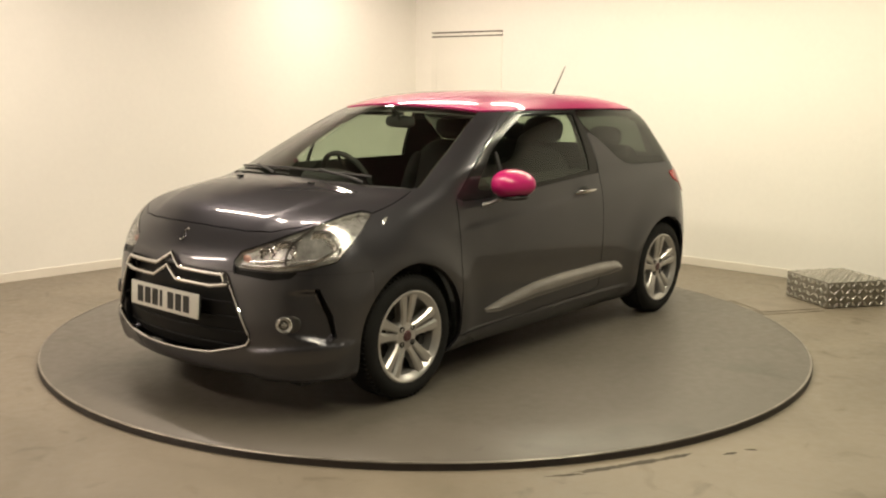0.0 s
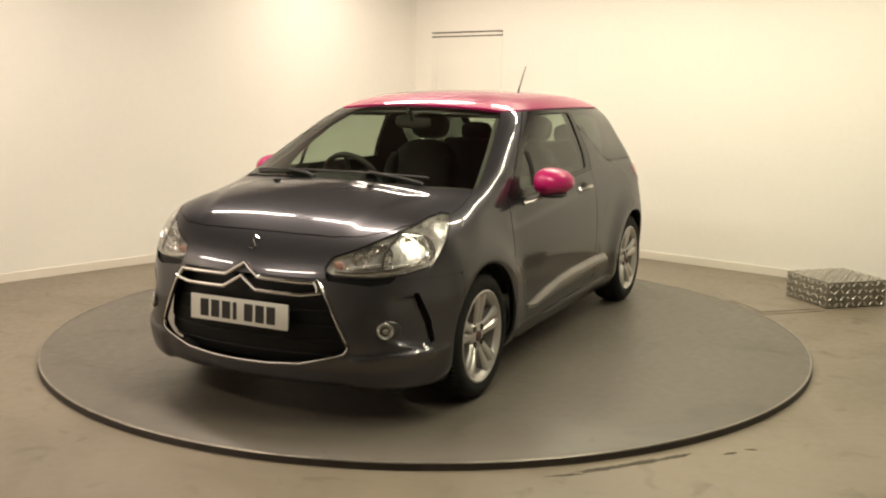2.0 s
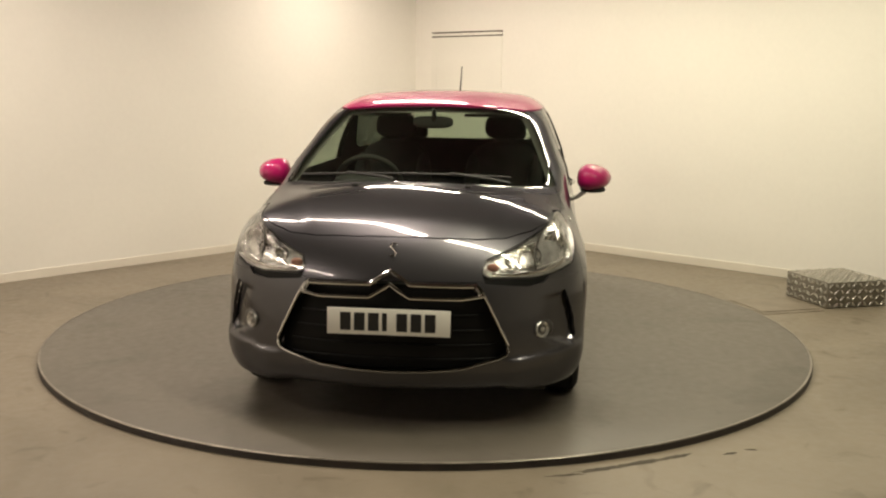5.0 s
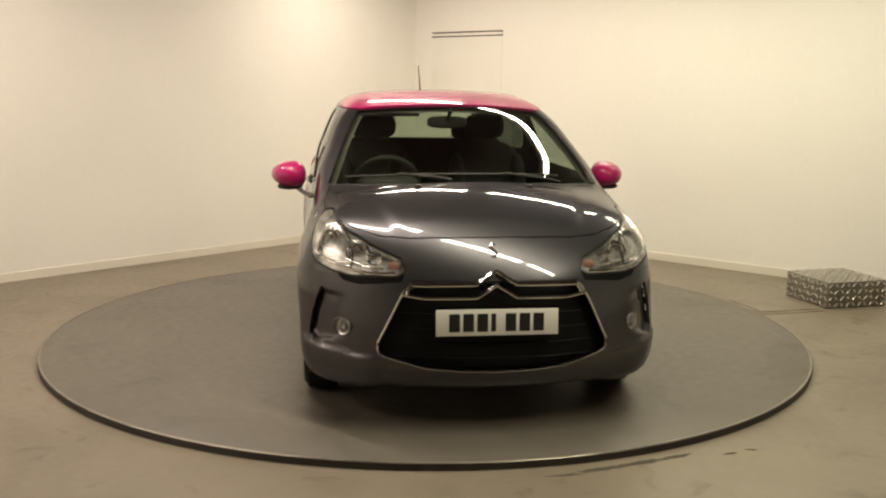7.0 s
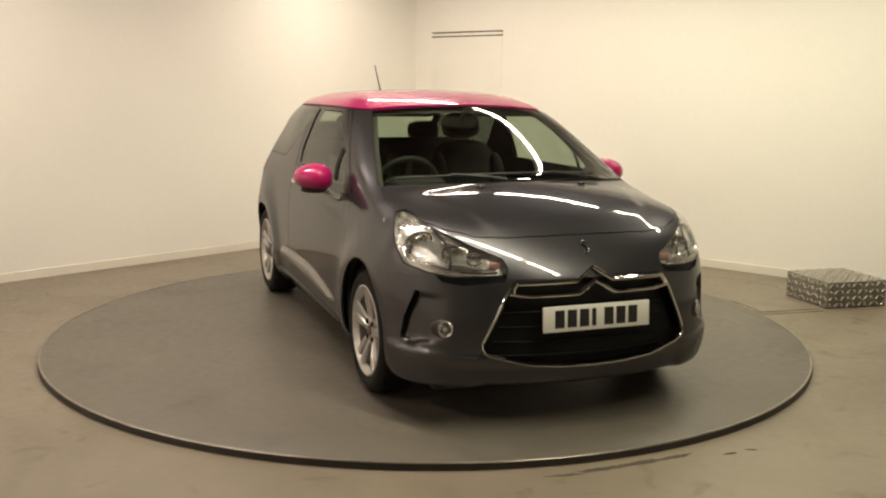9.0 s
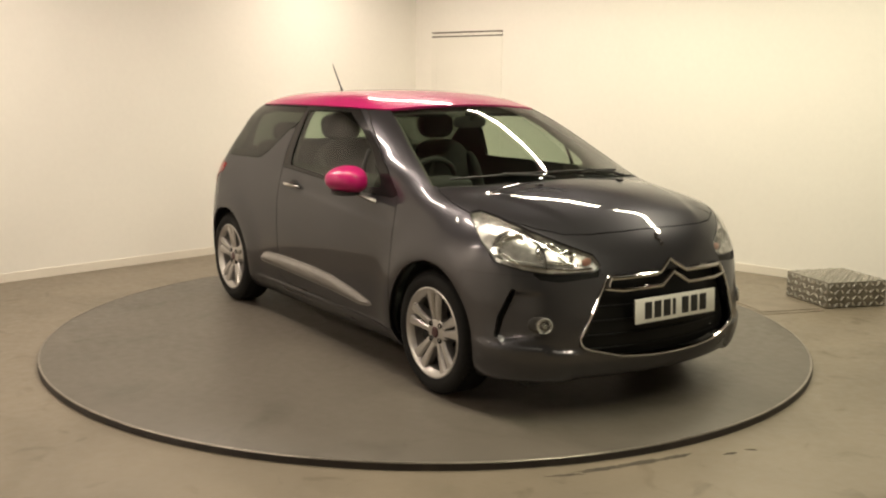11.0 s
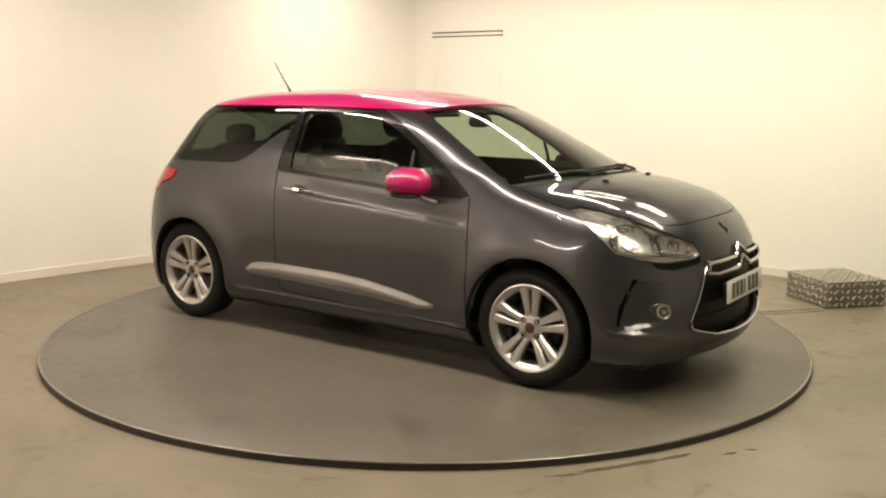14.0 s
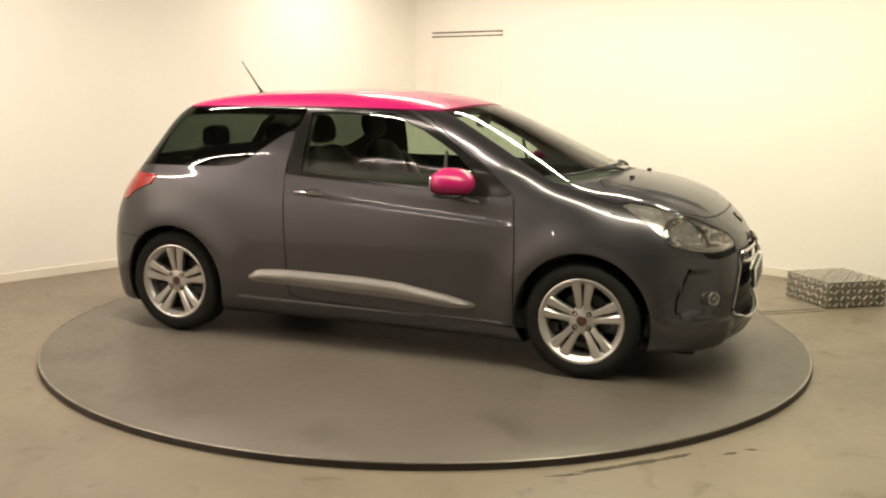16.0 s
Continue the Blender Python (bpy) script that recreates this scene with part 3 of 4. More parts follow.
    # the inner lining, open where the windows are
    verts, tris = skin_mesh(-.035, .03)
    for cut in (arch_cut, grown(plan_cut(SCREEN, .012), -.03), grown(side_cut(QUARTER, .012), -.04), lambda v: np.maximum(np.maximum(v[:, 0] + 1.36, 1.03 - v[:, 2]), np.abs(v[:, 1]) - .50), lambda v: np.maximum(side_cut(DOOR_GLASS, .01)(v) + .012, 1.0 - v[:, 2])):
        verts, _, tris = split(verts, tris, cut)
    verts, tris, _ = split(verts, tris, lambda v: np.maximum(v[:, 0] - 1.22, -1.72 - v[:, 0]))
    verts, upper, lower = split(verts, tris, lambda v: np.where(v[:, 0] > .42, .96, 1.24) - v[:, 2])
    panel("headlining", verts, upper, PALE_TRIM, car, "grey roof and pillar lining", 0, 0)
    panel("inner_lining", verts, lower, TRIM, car, "dark interior lining", 0, 0)
    return lamp_bowls


# ---- the car's other parts ----
def build_wheel(car, hx, side):
    """One road wheel: side is 1 on the car's left, -1 on its right."""
    hub = bmesh.new()
    lathe(hub, [(.001, -.02), (.135, -.02), (.135, -.045), (.001, -.045)], 32)
    bmesh.ops.recalc_face_normals(hub, faces=hub.faces)
    wheel = part("wheel", hub, DARK_METAL, car, "brake disc and hub")
    wheel.matrix_basis = pose(hx, side * .735, HUB_Z, 0, 0, 0 if side > 0 else 180)
    bm = bmesh.new()
    lathe(bm, [(.205, .062), (.222, .073), (.245, .080), (.268, .078), (.286, .066), (.296, .045), (.300, .02), (.300, -.08), (.288, -.105), (.25, -.115), (.205, -.105)], 72)
    for k in range(72):
        a = 2 * math.pi * k / 72
        box(bm, -.0025, .0025, .028, .058, .2905, .3005, 0, Matrix.Rotation(a, 4, "Y"))
    bmesh.ops.recalc_face_normals(bm, faces=bm.faces)
    part("tyre", bm, RUBBER, wheel, "black road tyre")
    bm = bmesh.new()
    lathe(bm, [(.206, .060), (.219, .068), (.221, .074), (.214, .077), (.205, .072), (.196, .062), (.186, .050), (.183, .0), (.183, -.10), (.205, -.104)], 72)
    bmesh.ops.recalc_face_normals(bm, faces=bm.faces)
    rim = part("rim", bm, ALLOY, wheel, "silver alloy rim")
    for k in range(5):
        for s in (-1, 1):
            bm = bmesh.new()
            mid = math.radians(72 * k)
            rows = []
            for r, off, half, out in ((.050, .016, .020, .046), (.085, .0200, .0170, .054), (.130, .0260, .0205, .061), (.175, .0325, .0260, .066), (.204, .038, .031, .068)):
                o = s * off
                rows.append([(o - half, out - .010, r), (o - half * .6, out, r), (o + half * .6, out, r), (o + half, out - .010, r), (o + half * .8, out - .05, r), (o - half * .8, out - .05, r)])
            rings = [[bm.verts.new(Matrix.Rotation(mid, 4, "Y") @ Vector(c)) for c in row] for row in rows]
            for p, q in zip(rings, rings[1:]):
                for i in range(6):
                    bm.faces.new((p[i], p[(i + 1) % 6], q[(i + 1) % 6], q[i]))
            bm.faces.new(rings[0])
            bm.faces.new(rings[-1])
            bmesh.ops.recalc_face_normals(bm, faces=bm.faces)
            part("spoke", bm, ALLOY, wheel)
    bm = bmesh.new()
    lathe(bm, [(.001, .052), (.055, .050), (.068, .044), (.075, .030), (.075, -.02), (.001, -.02)], 40)
    bmesh.ops.recalc_face_normals(bm, faces=bm.faces)
    part("hub_plate", bm, ALLOY, wheel)
    bm = bmesh.new()
    lathe(bm, [(.001, .058), (.022, .057), (.027, .053), (.027, .045)], 28)
    bmesh.ops.recalc_face_normals(bm, faces=bm.faces)
    part("centre_cap", bm, RED_CAP, wheel, "dull red centre cap")
    for k in range(4):
        a = math.radians(45 + 90 * k)
        bm = bmesh.new()
        rings = lathe(bm, [(.0135, .040), (.0135, .0535), (.011, .0545), (.0095, .0500), (.001, .0500)], 14)
        bmesh.ops.translate(bm, verts=bm.verts, vec=(.051 * math.cos(a), 0, .051 * math.sin(a)))
        bmesh.ops.recalc_face_normals(bm, faces=bm.faces)
        part("bolt_hole", bm, GRILLE_BLACK, wheel, "dark recessed wheel bolt")


def surface_point(x, z, side, off=0.0):
    """The place on the flank at x, z, pushed out by off."""
    y = np.array([.9])
    for _ in range(14):
        y = y - body_field(np.array([x]), y, np.array([z])) * .9
    v = np.array([[x, y[0], z]])
    g = slope(v)[0]
    g /= np.linalg.norm(g)
    p = v[0] + g * off
    return Vector((p[0], side * p[1], p[2]))


def nose_point(a, z, off=0.0):
    """The place on the nose at y = a and height z, pushed forward by off."""
    x = np.array([2.1])
    for _ in range(16):
        x = x - body_field(x, np.array([a]), np.array([z])) * .8
    g = slope(np.array([[x[0], a, z]]))[0]
    g /= np.linalg.norm(g)
    return Vector((x[0] + g[0] * off, a + g[1] * off, z + g[2] * off))


def bonnet_point(x, y, off=0.0):
    z = np.array([1.6])
    for _ in range(16):
        z = z - body_field(np.array([x]), np.array([y]), z) * .8
    return Vector((x, y, z[0] + off))


def dense(points, gap=.02):
    out = []
    for a, b in zip(points, points[1:]):
        a, b = Vector(a), Vector(b)
        n = max(1, int((b - a).length / gap))
        out += [a.lerp(b, i / n) for i in range(n)]
    return out + [Vector(points[-1])]


def build_front(car, bowls):
    # chrome frame round the lower grille
    half = dense([(.0, .277), (.15, .280), (.30, .291), (.455, .331), (.485, .343), (.497, .362), (.495, .39), (.408, .572), (.375, .628), (.35, .646)], .02)
    line = [(p.x, p.y) for p in half]
    line = [(-a, z) for a, z in line[:0:-1]] + line
    bm = bmesh.new()
    tube(bm, [nose_point(a, z, .004) for a, z in line], .0065, 8)
    part("grille_frame", bm, CHROME, car, "slim chrome grille surround")
    # two chrome bars with a chevron in the middle
    for base, peak, name in ((.636, .692, "upper_bar"), (.586, .640, "lower_bar")):
        mid = [(-.36 if base > .6 else -.385, base - (.0 if base > .6 else -.012)), (-.30, base), (-.085, base + .004), (0, peak), (.085, base + .004), (.30, base), (.36 if base > .6 else .385, base + (0 if base > .6 else .012))]
        bm = bmesh.new()
        tube(bm, [nose_point(p.x, p.y, .012) for p in dense([(a, z, 0) for a, z in mid], .02)], .0095, 8)
        part(name, bm, CHROME, car, "chrome bar rising to a chevron")
    for s in (-1, 1):
        bm = bmesh.new()
        tube(bm, [nose_point(s * .372, .598, .012), nose_point(s * .368, .615, .012), nose_point(s * .35, .638, .012)], .011, 8)
        part("bar_end", bm, CHROME, car)
    # grille slats
    for k in range(4):
        z = .32 + k * .065
        w = .455 - max(0, z - .38) * .36
        bm = bmesh.new()
        tube(bm, [nose_point(w * i / 8, z, -.040) for i in range(-8, 9)], .0045, 6)
        part("grille_slat", bm, GRILLE_BLACK, car)
    # number plate
    m = pose(2.024, 0, .490, 0, -3, 0)
    bm = bmesh.new()
    box(bm, -.004, .004, -.26, .26, -.0555, .0555, .002, m)
    plate = part("number_plate", bm, PLATE_WHITE, car, "white number plate with black bars")
    widths = [.045, .045, .045, .020, 0, .045, .045, .045]
    y = -.205
    for w in widths:
        if w:
            bm = bmesh.new()
            box(bm, .0035, .0055, y, y + w, -.038, .038, 0, m)
            part("plate_bar", bm, PLATE_INK, plate)
        y += (w + .0145) if w else .026
    bm = bmesh.new()
    box(bm, -.022, -.003, -.255, .255, -.05, .05, .004, m)
    part("plate_backing", bm, BLACK, plate)
    # small upright badge on the nose
    bm = bmesh.new()
    pts = [nose_point(dy, z, .004) for dy, z in ((.013, .793), (-.006, .797), (-.013, .786), (0, .774), (.013, .763), (.006, .750), (-.013, .753))]
    tube(bm, pts, .0045, 6)
    part("bonnet_badge", bm, CHROME, car, "small chrome bonnet badge")
    # washer jets
    for s in (-1, 1):
        p = bonnet_point(1.36, s * .27, .004)
        bm = bmesh.new()
        box(bm, p.x - .012, p.x + .014, p.y - .014, p.y + .014, p.z - .004, p.z + .008, .003)
        part("washer_jet", bm, BLACK, car)
    # lamps
    for s in (-1, 1):
        build_headlamp(bowls[s], s)
        build_fog(car, s)
    # wipers
    for y0, y1, x0 in ((.46, -.12, 1.20), (-.10, -.60, 1.285)):
        bm = bmesh.new()
        pts = []
        for i in range(11):
            y = y0 + (y1 - y0) * i / 10
            x = 1.215 - .42 * y * y + .01
            pts.append(bonnet_point(x, y, .008))
        tube(bm, pts, .0065, 6)
        wiper = part("wiper", bm, BLACK, car, "black windscreen wiper at rest")
        bm = bmesh.new()
        a, b = bonnet_point(1.285 - .42 * y0 * y0, y0, .004), pts[5] + Vector((0, 0, .006))
        tube(bm, [a, a.lerp(b, .3) + Vector((0, 0, .006)), b], .008, 6)
        part("wiper_arm", bm, BLACK, wiper)


def field_x(y, z, level=0.0):
    x = np.array([2.2])
    for _ in range(16):
        x = x - (body_field(x, np.array([y]), np.array([z])) - level) * .8
    return float(x[0])


def tuck(bm, level=-.007):
    """Draws all corners that stand out of the skin back under it."""
    v = np.array([c.co[:] for c in bm.verts])
    for _ in range(6):
        out = body_field(*v.T) > level
        if not out.any():
            break
        v[out] = onto(v[out], level)
    for c, p in zip(bm.verts, v):
        c.co = p


def build_headlamp(bowl, s):
    """Lamp cups, rings and the dark divider between bowl and lens."""
    # main cup and inner cup; centre height and y, radius
    for y, z, r, back in ((.705, .785, .072, .03), (.575, .752, .052, .028), (.505, .735, .03, .025)):
        x = field_x(s * y, z, -.008)
        aim = Vector((1, s * .42, .04)).normalized()
        m = Matrix.Translation((x - .005, s * y, z)) @ aim.to_track_quat("Y", "Z").to_matrix().to_4x4()
        bm = bmesh.new()
        lathe(bm, [(r, -.004), (r * .97, .0), (r * .90, -.002), (r * .72, -.012), (r * .45, -.018), (r * .25, -.021), (.001, -.021)], 28)
        bmesh.ops.transform(bm, matrix=m, verts=bm.verts)
        tuck(bm)
        bmesh.ops.recalc_face_normals(bm, faces=bm.faces)
        part("lamp_cup", bm, CUP, bowl)
        bm = bmesh.new()
        blob(bm, r * .22, r * .18, r * .22, 2, m @ Matrix.Translation((0, -.012, 0)), 14, 8)
        part("bulb", bm, CLEAR_LENS, bowl)
        for q, d, thick in ((1.0, -.002, .0055), (.66, -.010, .004), (.36, -.014, .003)):
            bm = bmesh.new()
            tube(bm, [m @ Vector((r * q * math.cos(k * math.pi / 14), d, r * q * math.sin(k * math.pi / 14))) for k in range(28)], thick, 6, closed=True)
            tuck(bm)
            part("lamp_ring", bm, CHROME, bowl)
    bm = bmesh.new()
    y, z = .425, .708
    x = field_x(s * y, z, -.016)
    blob(bm, .008, .026, .017, 2.4, Matrix.Translation((x, s * y, z)), 14, 8)
    part("indicator_lens", bm, AMBER, bowl, "amber indicator")
    # bright fins between the cups and along the lower edge
    for y0, z0, y1, z1 in ((.735, .715, .60, .695), (.615, .80, .53, .775), (.63, .715, .50, .70), (.76, .83, .735, .875), (.54, .70, .46, .695)):
        bm = bmesh.new()
        pts = [Vector((field_x(s * (y0 + (y1 - y0) * k / 6), z0 + (z1 - z0) * k / 6, -.016), s * (y0 + (y1 - y0) * k / 6), z0 + (z1 - z0) * k / 6)) for k in range(7)]
        tube(bm, pts, [.003, .006, .008, .009, .008, .006, .003], 8)
        part("lamp_fin", bm, CUP, bowl)
    # bright trim along the lower edge
    low = [(.735, .74), (.70, .705), (.64, .688), (.56, .681), (.48, .678), (.42, .682)]
    bm = bmesh.new()
    pts = [Vector((field_x(s * q.x, q.y, -.006), s * q.x, q.y)) for q in dense([(y, z, 0) for y, z in low], .02)]
    tube(bm, pts, .0055, 6)
    tuck(bm, -.002)
    part("lamp_trim", bm, CHROME, bowl, "bright trim along the lamp foot")
    # dark divider between the cups
    bm = bmesh.new()
    pts = []
    for k in range(9):
        q = k / 8
        y, z = .665 - .085 * q, .868 - .19 * q
        y = .645 - .03 * math.sin(q * math.pi) - .035 * q
        pts.append(Vector((field_x(s * y, z, -.008), s * y, z)))
    tube(bm, pts, .005, 6)
    part("divider", bm, DARK_METAL, bowl)


def build_fog(car, s):
    """A round lamp at the inner end of a smooth oval bezel."""
    def at(y, z, off):
        c = nose_point(s * y, z, off)
        aim = (nose_point(s * y, z, off + .05) - c).normalized()
        return Matrix.Translation(c) @ aim.to_track_quat("Y", "Z").to_matrix().to_4x4()
    bm = bmesh.new()
    blob(bm, .056, .008, .038, 2.3, at(.646, .443, -.001), 28, 10)
    fog = part("fog_lamp", bm, DULL_BEZEL, car, "oval fog lamp bezel with a round lamp")
    m = at(.634, .440, .006)
    bm = bmesh.new()
    lathe(bm, [(.036, -.010), (.036, .003), (.033, .006), (.030, .004), (.022, .0), (.013, -.002), (.012, .003), (.001, .004)], 32)
    bmesh.ops.transform(bm, matrix=m, verts=bm.verts)
    bmesh.ops.recalc_face_normals(bm, faces=bm.faces)
    part("fog_reflector", bm, FOG_BRIGHT, fog, "bright round reflector")
    bm = bmesh.new()
    blob(bm, .031, .008, .031, 2, m @ Matrix.Translation((0, .004, 0)), 24, 10)
    part("fog_lens", bm, CLEAR_LENS, fog)


def build_sides(car):
    for s in (-1, 1):
        # mirror: housing, glass, stalk
        bm = bmesh.new()
        m = Matrix.Translation((.540, s * .898, .976)) @ Matrix.Rotation(radians(s * -8), 4, "Z")
        blob(bm, .136, .090, .073, 2.3, m, 32, 20)
        for v in bm.verts:
            d = v.co - m.translation
            if d.x < -.03:
                v.co.x = m.translation.x - .03 + (d.x + .03) * .45
            if d.z < 0:
                v.co.z = m.translation.z + d.z * .88
            v.co.y -= s * .10 * max(0, d.x)
            v.co.z = m.translation.z + (v.co.z - m.translation.z) * (1 - .24 * (abs(v.co.y) - .905) / .1)
        mirror = part("door_mirror", bm, PINK, car, "glossy pink door mirror housing")
        bm = bmesh.new()
        blob(bm, .008, .068, .052, 2.8, Matrix.Translation((.467, s * .898, .976)), 24, 10)
        part("mirror_glass", bm, CHROME, mirror, "silvered mirror glass")
        bm = bmesh.new()
        blob(bm, .085, .070, .018, 2.3, Matrix.Translation((.545, s * .890, .914)), 24, 8)
        part("mirror_base", bm, BLACK, mirror)
        bm = bmesh.new()
        a = surface_point(.645, .872, s, -.006)
        tube(bm, [a, a + Vector((-.015, s * .035, .012)), Vector((.575, s * .86, .915))], [.026, .018, .02], 10, flat=.55)
        part("mirror_stalk", bm, SATIN, mirror, "bright mirror stalk")
        # sail and fixed light bar
        bm = bmesh.new()
        tube(bm, [surface_point(.475, .955, s, -.002), surface_point(.462, 1.03, s, -.002), surface_point(.455, 1.125, s, -.002)], .010, 6)
        part("window_bar", bm, BLACK, car)
        # handle with its recess
        bm = bmesh.new()
        c = surface_point(-.30, .872, s, .0)
        blob(bm, .058, .008, .032, 2, Matrix.Translation(c), 24, 10)
        cup = part("handle_cup", bm, BLACK, car, "dark handle recess")
        bm = bmesh.new()
        pts = [surface_point(-.415 + .215 * i / 8, .873 - .011 * i / 8, s, .006 + .022 * math.sin(math.pi * i / 8)) for i in range(9)]
        tube(bm, pts, [.008, .012, .013, .013, .013, .013, .013, .012, .008], 10, flat=.9)
        part("door_handle", bm, CHROME, cup, "chrome door handle")
        # wheel well
        for hx, r in ((HUB_X, .352), (-HUB_X, .340)):
            bm = bmesh.new()
            n = 40
            rows = [[bm.verts.new((hx + rr * math.cos(math.pi * (i / n)), s * y, HUB_Z + rr * math.sin(math.pi * (i / n)))) for i in range(n + 1)] for rr, y in ((r + .004, .765), (r + .006, .50), (.02, .50))]
            for p, q in zip(rows, rows[1:]):
                for i in range(n):
                    bm.faces.new((p[i], p[i + 1], q[i + 1], q[i]))
            part("wheel_well", bm, BLACK, car, "black wheel arch liner")
    # aerial
    bm = bmesh.new()
    base = bonnet_point(-1.10, 0, 0)
    blob(bm, .045, .016, .010, 2.2, Matrix.Translation(base + Vector((.01, 0, .004))), 20, 8)
    foot = part("aerial_base", bm, BLACK, car)
    bm = bmesh.new()
    tube(bm, [base + Vector((0, 0, .006)), base + Vector((-.035, 0, .05)), base + Vector((-.15, 0, .205))], [.011, .0055, .003], 8)
    part("aerial", bm, BLACK, foot, "thin black raked aerial")
    bm = bmesh.new()
    box(bm, -1.72, 1.78, -.66, .66, .145, .20, .02)
    part("underbody", bm, BLACK, car, "black underbody")


def build_cabin(car):
    bm = bmesh.new()
    box(bm, -1.5, 1.1, -.74, .74, .22, .27)
    part("cabin_floor", bm, TRIM, car)
    # dashboard
    bm = bmesh.new()
    box(bm, .62, 1.16, -.69, .69, .55, .90, .07, segments=4)
    for v in bm.verts:
        if v.co.z > .8:
            v.co.z += .035 * (1 - (v.co.y / .7) ** 2) + (v.co.x - .62) * .09
    dash = part("dashboard", bm, TRIM, car, "dark soft dashboard")
    bm = bmesh.new()
    blob(bm, .12, .17, .05, 2.6, Matrix.Translation((.66, -.36, .935)), 24, 10)
    part("instrument_hood", bm, TRIM, dash)
    # steering wheel on the car's right
    m = Matrix.Translation((.50, -.36, .905)) @ Matrix.Rotation(radians(-64), 4, "Y")
    bm = bmesh.new()
    pts = [m @ Vector((.185 * math.cos(2 * math.pi * i / 40), .185 * math.sin(2 * math.pi * i / 40), 0)) for i in range(40)]
    tube(bm, pts, .016, 8, closed=True)
    wheel = part("steering_wheel", bm, TRIM, car, "black steering wheel")
    bm = bmesh.new()
    blob(bm, .06, .07, .025, 2.4, m, 20, 8)
    part("wheel_boss", bm, TRIM, wheel)
    for a in (0, 125, 235):
        bm = bmesh.new()
        d = Vector((math.cos(radians(a)), math.sin(radians(a)), 0))
        tube(bm, [m @ (d * .04), m @ (d * .18)], [.02, .014], 8, flat=.5)
        part("wheel_spoke", bm, TRIM, wheel)
    # seats
    for y in (-.36, .36):
        bm = bmesh.new()
        blob(bm, .27, .25, .09, 3.2, Matrix.Translation((.02, y, .50)) @ Matrix.Rotation(radians(-8), 4, "Y"), 28, 14)
        seat = part("front_seat", bm, CLOTH, car, "dark cloth front seat")
        bm = bmesh.new()
        back = Matrix.Translation((-.34, y, .80)) @ Matrix.Rotation(radians(-20), 4, "Y")
        blob(bm, .085, .245, .33, 3.0, back, 28, 16)
        part("backrest", bm, CLOTH, seat)
        for o in (-.2, .2):
            bm = bmesh.new()
            blob(bm, .09, .055, .26, 2.4, back @ Matrix.Translation((.04, o, -.03)), 16, 12)
            part("bolster", bm, CLOTH, seat)
        bm = bmesh.new()
        head = Matrix.Translation((-.475, y, 1.205)) @ Matrix.Rotation(radians(-12), 4, "Y")
        blob(bm, .05, .135, .085, 2.8, head, 24, 12)
        part("headrest", bm, CLOTH, seat)
        for o in (-.05, .05):
            bm = bmesh.new()
            tube(bm, [(-.455, y + o, 1.08), (-.475, y + o, 1.17)], .007, 6)
            part("headrest_post", bm, CHROME, seat)
    bm = bmesh.new()
    box(bm, -1.05, -.55, -.62, .62, .38, .60, .06, segments=3)
    bench = part("rear_bench", bm, CLOTH, car, "dark cloth rear bench")
    bm = bmesh.new()
    box(bm, -.08, .08, -.60, .60, -.30, .30, .05, Matrix.Translation((-1.10, 0, .80)) @ Matrix.Rotation(radians(-20), 4, "Y"), 3)
    part("bench_back", bm, CLOTH, bench)
    for y in (-.36, .36):
        bm = bmesh.new()
        blob(bm, .045, .12, .07, 2.8, Matrix.Translation((-1.215, y, 1.14)), 20, 10)
        part("rear_headrest", bm, CLOTH, bench)
    # inside mirror on the screen
    bm = bmesh.new()
    blob(bm, .016, .115, .035, 3, Matrix.Translation((.42, -.01, 1.262)), 24, 10)
    mir = part("inside_mirror", bm, TRIM, car, "black inside mirror")
    bm = bmesh.new()
    tube(bm, [(.42, -.01, 1.262), (.46, 0, 1.31), (.50, 0, 1.335)], .012, 6)
    part("mirror_arm", bm, TRIM, mir)
    # sun visors folded up
    for y in (-.33, .33):
        bm = bmesh.new()
        box(bm, .22, .38, y - .17, y + .17, 1.292, 1.308, .006)
        part("sun_visor", bm, TRIM, car)


def build_car():
    car = tagged(empty("car"), "dark metallic grey three-door hatchback with pink roof and mirrors", "car")
    bowls = build_skin(car)
    for hx in (HUB_X, -HUB_X):
        for side in (1, -1):
            build_wheel(car, hx, side)
    build_front(car, bowls)
    build_sides(car)
    build_cabin(car)
    return car


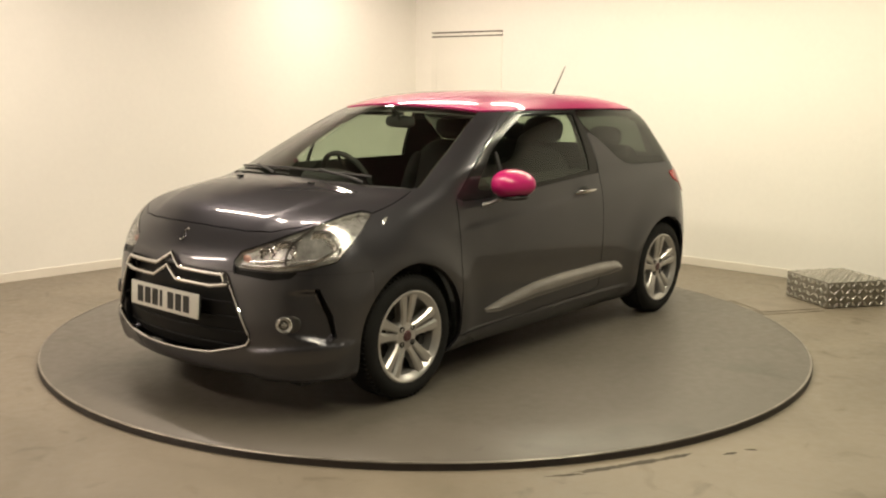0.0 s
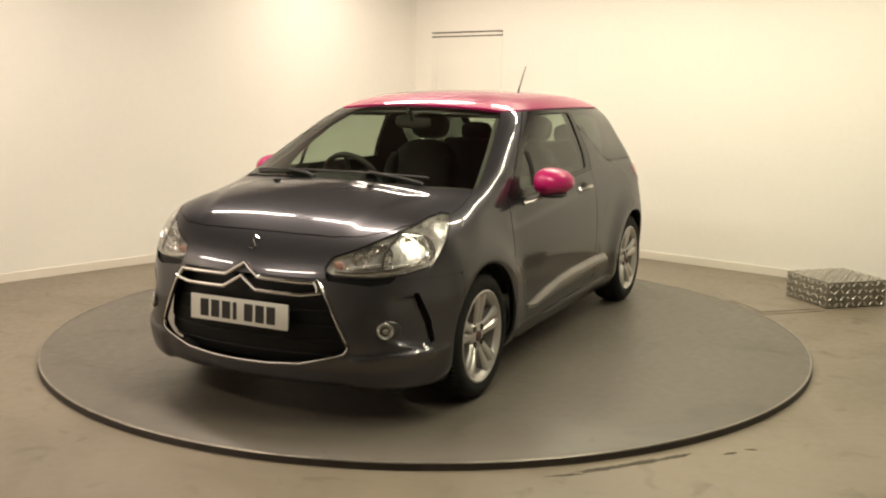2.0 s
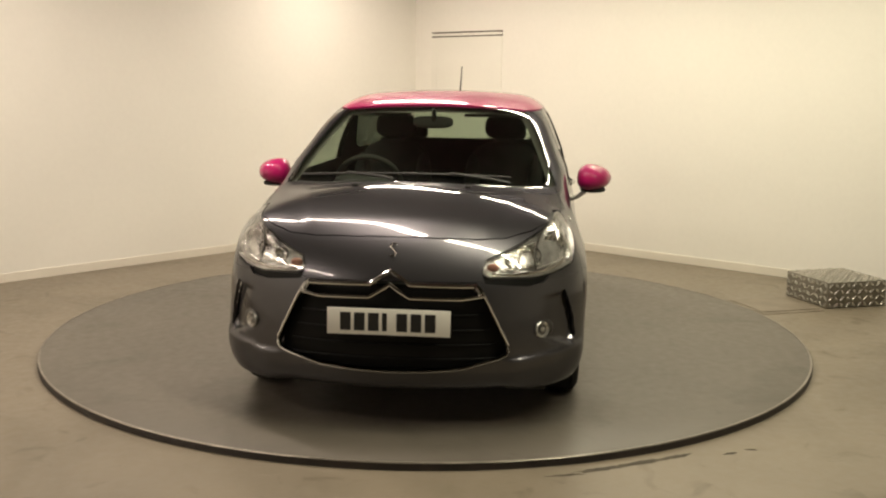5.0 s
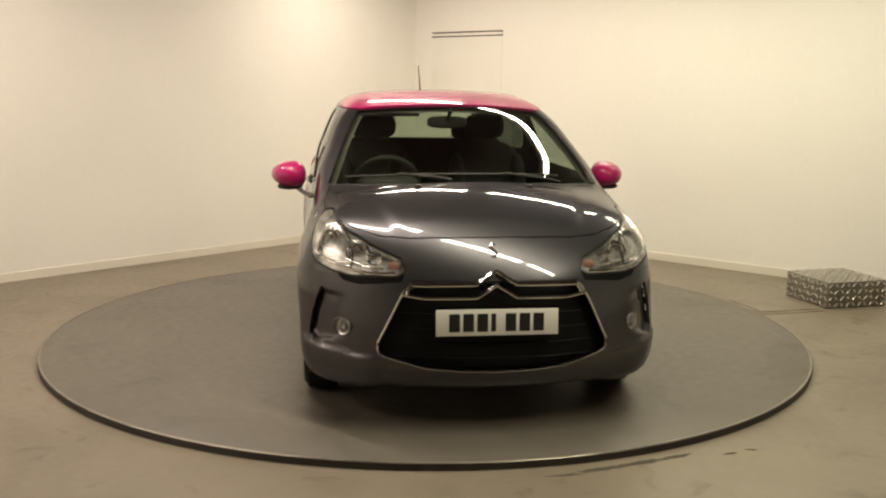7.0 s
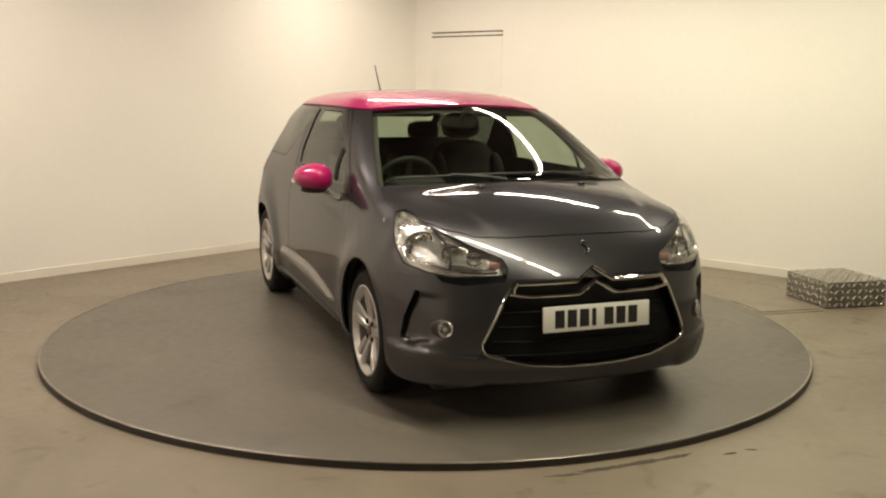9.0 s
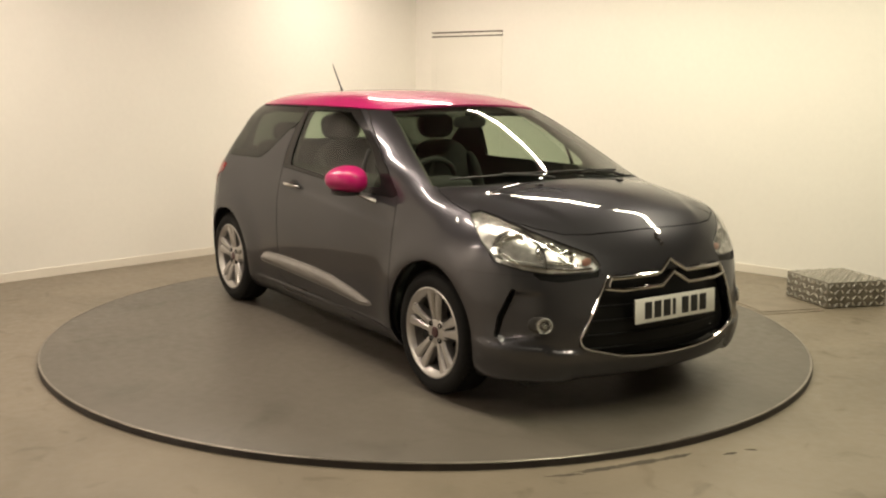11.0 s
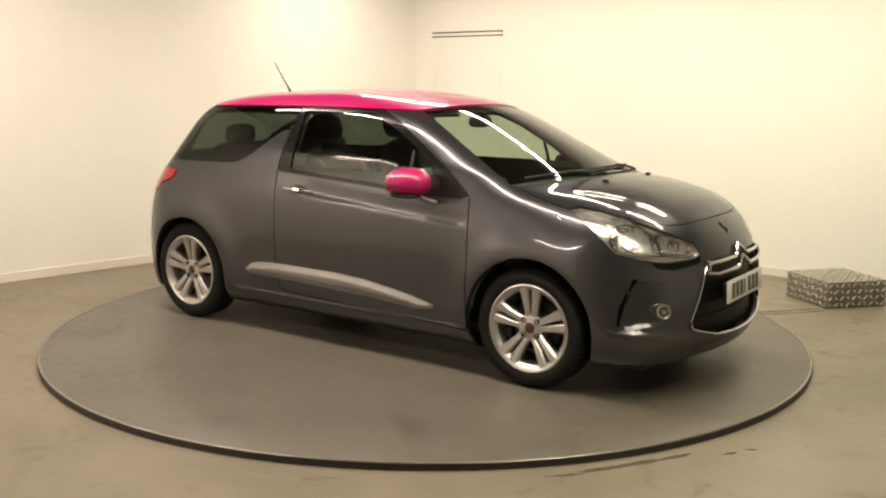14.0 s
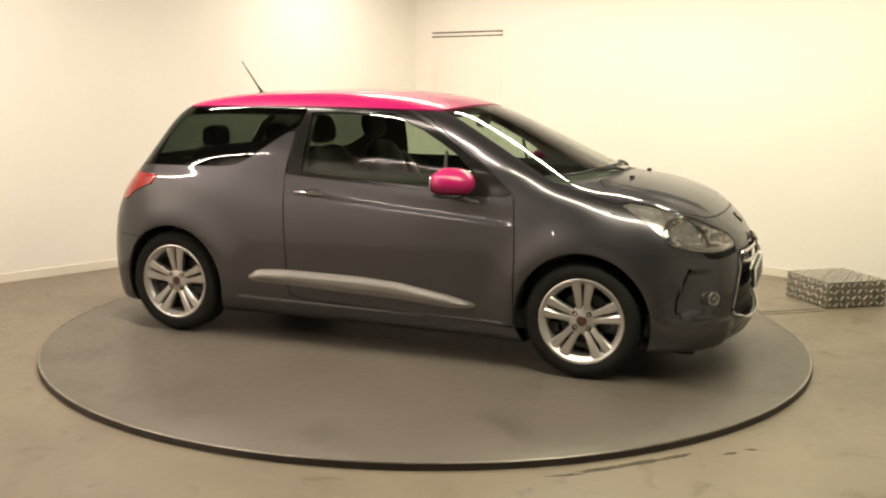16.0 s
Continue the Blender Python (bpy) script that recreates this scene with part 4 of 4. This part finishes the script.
def build_step():
    """The chequer-plate step by the wall and the steel plate in front of it."""
    thing = tagged(empty("metal_step"), "low square chequer-plate metal step box standing on the floor", "step")
    thing.matrix_world = Matrix.Translation((2.767, .676, FLOOR_Z)) @ Matrix.Rotation(math.atan2(.122, .464), 4, "Z")
    w, d, h = .48, .47, .185
    bm = bmesh.new()
    box(bm, 0, w, 0, d, .004, h, .004)
    part("shell", bm, TREAD, thing)
    for name, place in (("top_tread", 0), ("front_tread", 1), ("side_tread", 2)):
        bm = bmesh.new()
        nu = 10
        nv = 10 if place == 0 else 4
        for i in range(nu):
            for j in range(nv):
                u, v = (i + .5) / nu * w, (j + .5) / nv * (d if place == 0 else h)
                turn = 45 if (i + j) % 2 else -45
                if place == 0:
                    m = Matrix.Translation((u, v, h))
                elif place == 1:
                    m = Matrix.Translation((u, 0, v)) @ Matrix.Rotation(radians(90), 4, "X")
                else:
                    m = Matrix.Translation((0, u * d / w, v)) @ Matrix.Rotation(radians(-90), 4, "Y")
                m = m @ Matrix.Rotation(radians(turn), 4, "Z")
                ring = [bm.verts.new(m @ Vector(c)) for c in ((-.024, 0, 0), (0, -.0105, 0), (.024, 0, 0), (0, .0105, 0))]
                tip = [bm.verts.new(m @ Vector(c)) for c in ((-.012, 0, .007), (.012, 0, .007))]
                bm.faces.new((ring[0], ring[1], tip[1], tip[0]))
                bm.faces.new((ring[1], ring[2], tip[1]))
                bm.faces.new((ring[2], ring[3], tip[0], tip[1]))
                bm.faces.new((ring[3], ring[0], tip[0]))
        bmesh.ops.recalc_face_normals(bm, faces=bm.faces)
        ob = part(name, bm, LOZENGE, thing, "raised chequer lozenges", smooth=False)
        tagged(ob, kind="stuff")
    plate = tagged(empty("floor_plate"), "thin worn steel plate lying on the floor before the step", "metal plate")
    plate.matrix_world = Matrix.Translation((2.265, .49, FLOOR_Z)) @ Matrix.Rotation(math.atan2(.122, .464), 4, "Z")
    for name, x0, y0, z0 in (("lower_sheet", 0, 0, 0), ("upper_sheet", .02, .045, .005)):
        bm = bmesh.new()
        box(bm, x0, .475, y0, .43, z0, z0 + .005, .001)
        part(name, bm, PLATE_STEEL, plate, smooth=False)


def build_grime():
    """Dark flakes of grime on the floor beside the table's edge."""
    rng = random.Random(7)
    for x, y, long, wide, turn in ((.70, -2.205, .14, .020, 18), (.86, -2.140, .13, .022, 22), (1.02, -2.075, .10, .016, 26), (1.27, -2.03, .04, .012, 20), (1.37, -1.99, .03, .010, -10), (.55, -2.27, .09, .012, 12)):
        bm = bmesh.new()
        m = pose(x, y, FLOOR_Z, 0, 0, turn)
        n = 26
        ring = []
        for i in range(n):
            a = 2 * math.pi * i / n
            k = rng.uniform(.6, 1.15)
            ring.append(m @ Vector((long * k * math.cos(a), wide * k * math.sin(a), .0004)))
        mid = bm.verts.new(m @ Vector((0, 0, .0035)))
        ring = [bm.verts.new(c) for c in ring]
        for i in range(n):
            bm.faces.new((mid, ring[i], ring[(i + 1) % n]))
        bmesh.ops.recalc_face_normals(bm, faces=bm.faces)
        tagged(part("floor_grime", bm, GRIME), "dark flaked patch of grime on the concrete floor", "dirt", "grime by the turntable")


build_room()
build_grime()
# includes the added corner batten, first in the list
for row in BATTENS:
    build_batten(*row[:3])
table = build_turntable()
car = build_car()
build_step()


def motions():
    """Table and car turn together, steadily."""
    start, rate = -130.94, 6.793
    rows_table, rows_car = [], []
    for k in range(33):
        t = k * .5
        a = start + rate * t
        turn = pose(0, 0, 0, 0, 0, a)
        rows_table.append((t, turn))
        rows_car.append((t, turn @ pose(-.098, .071, .001)))
    walk(table, rows_table)
    walk(car, rows_car)


motions()
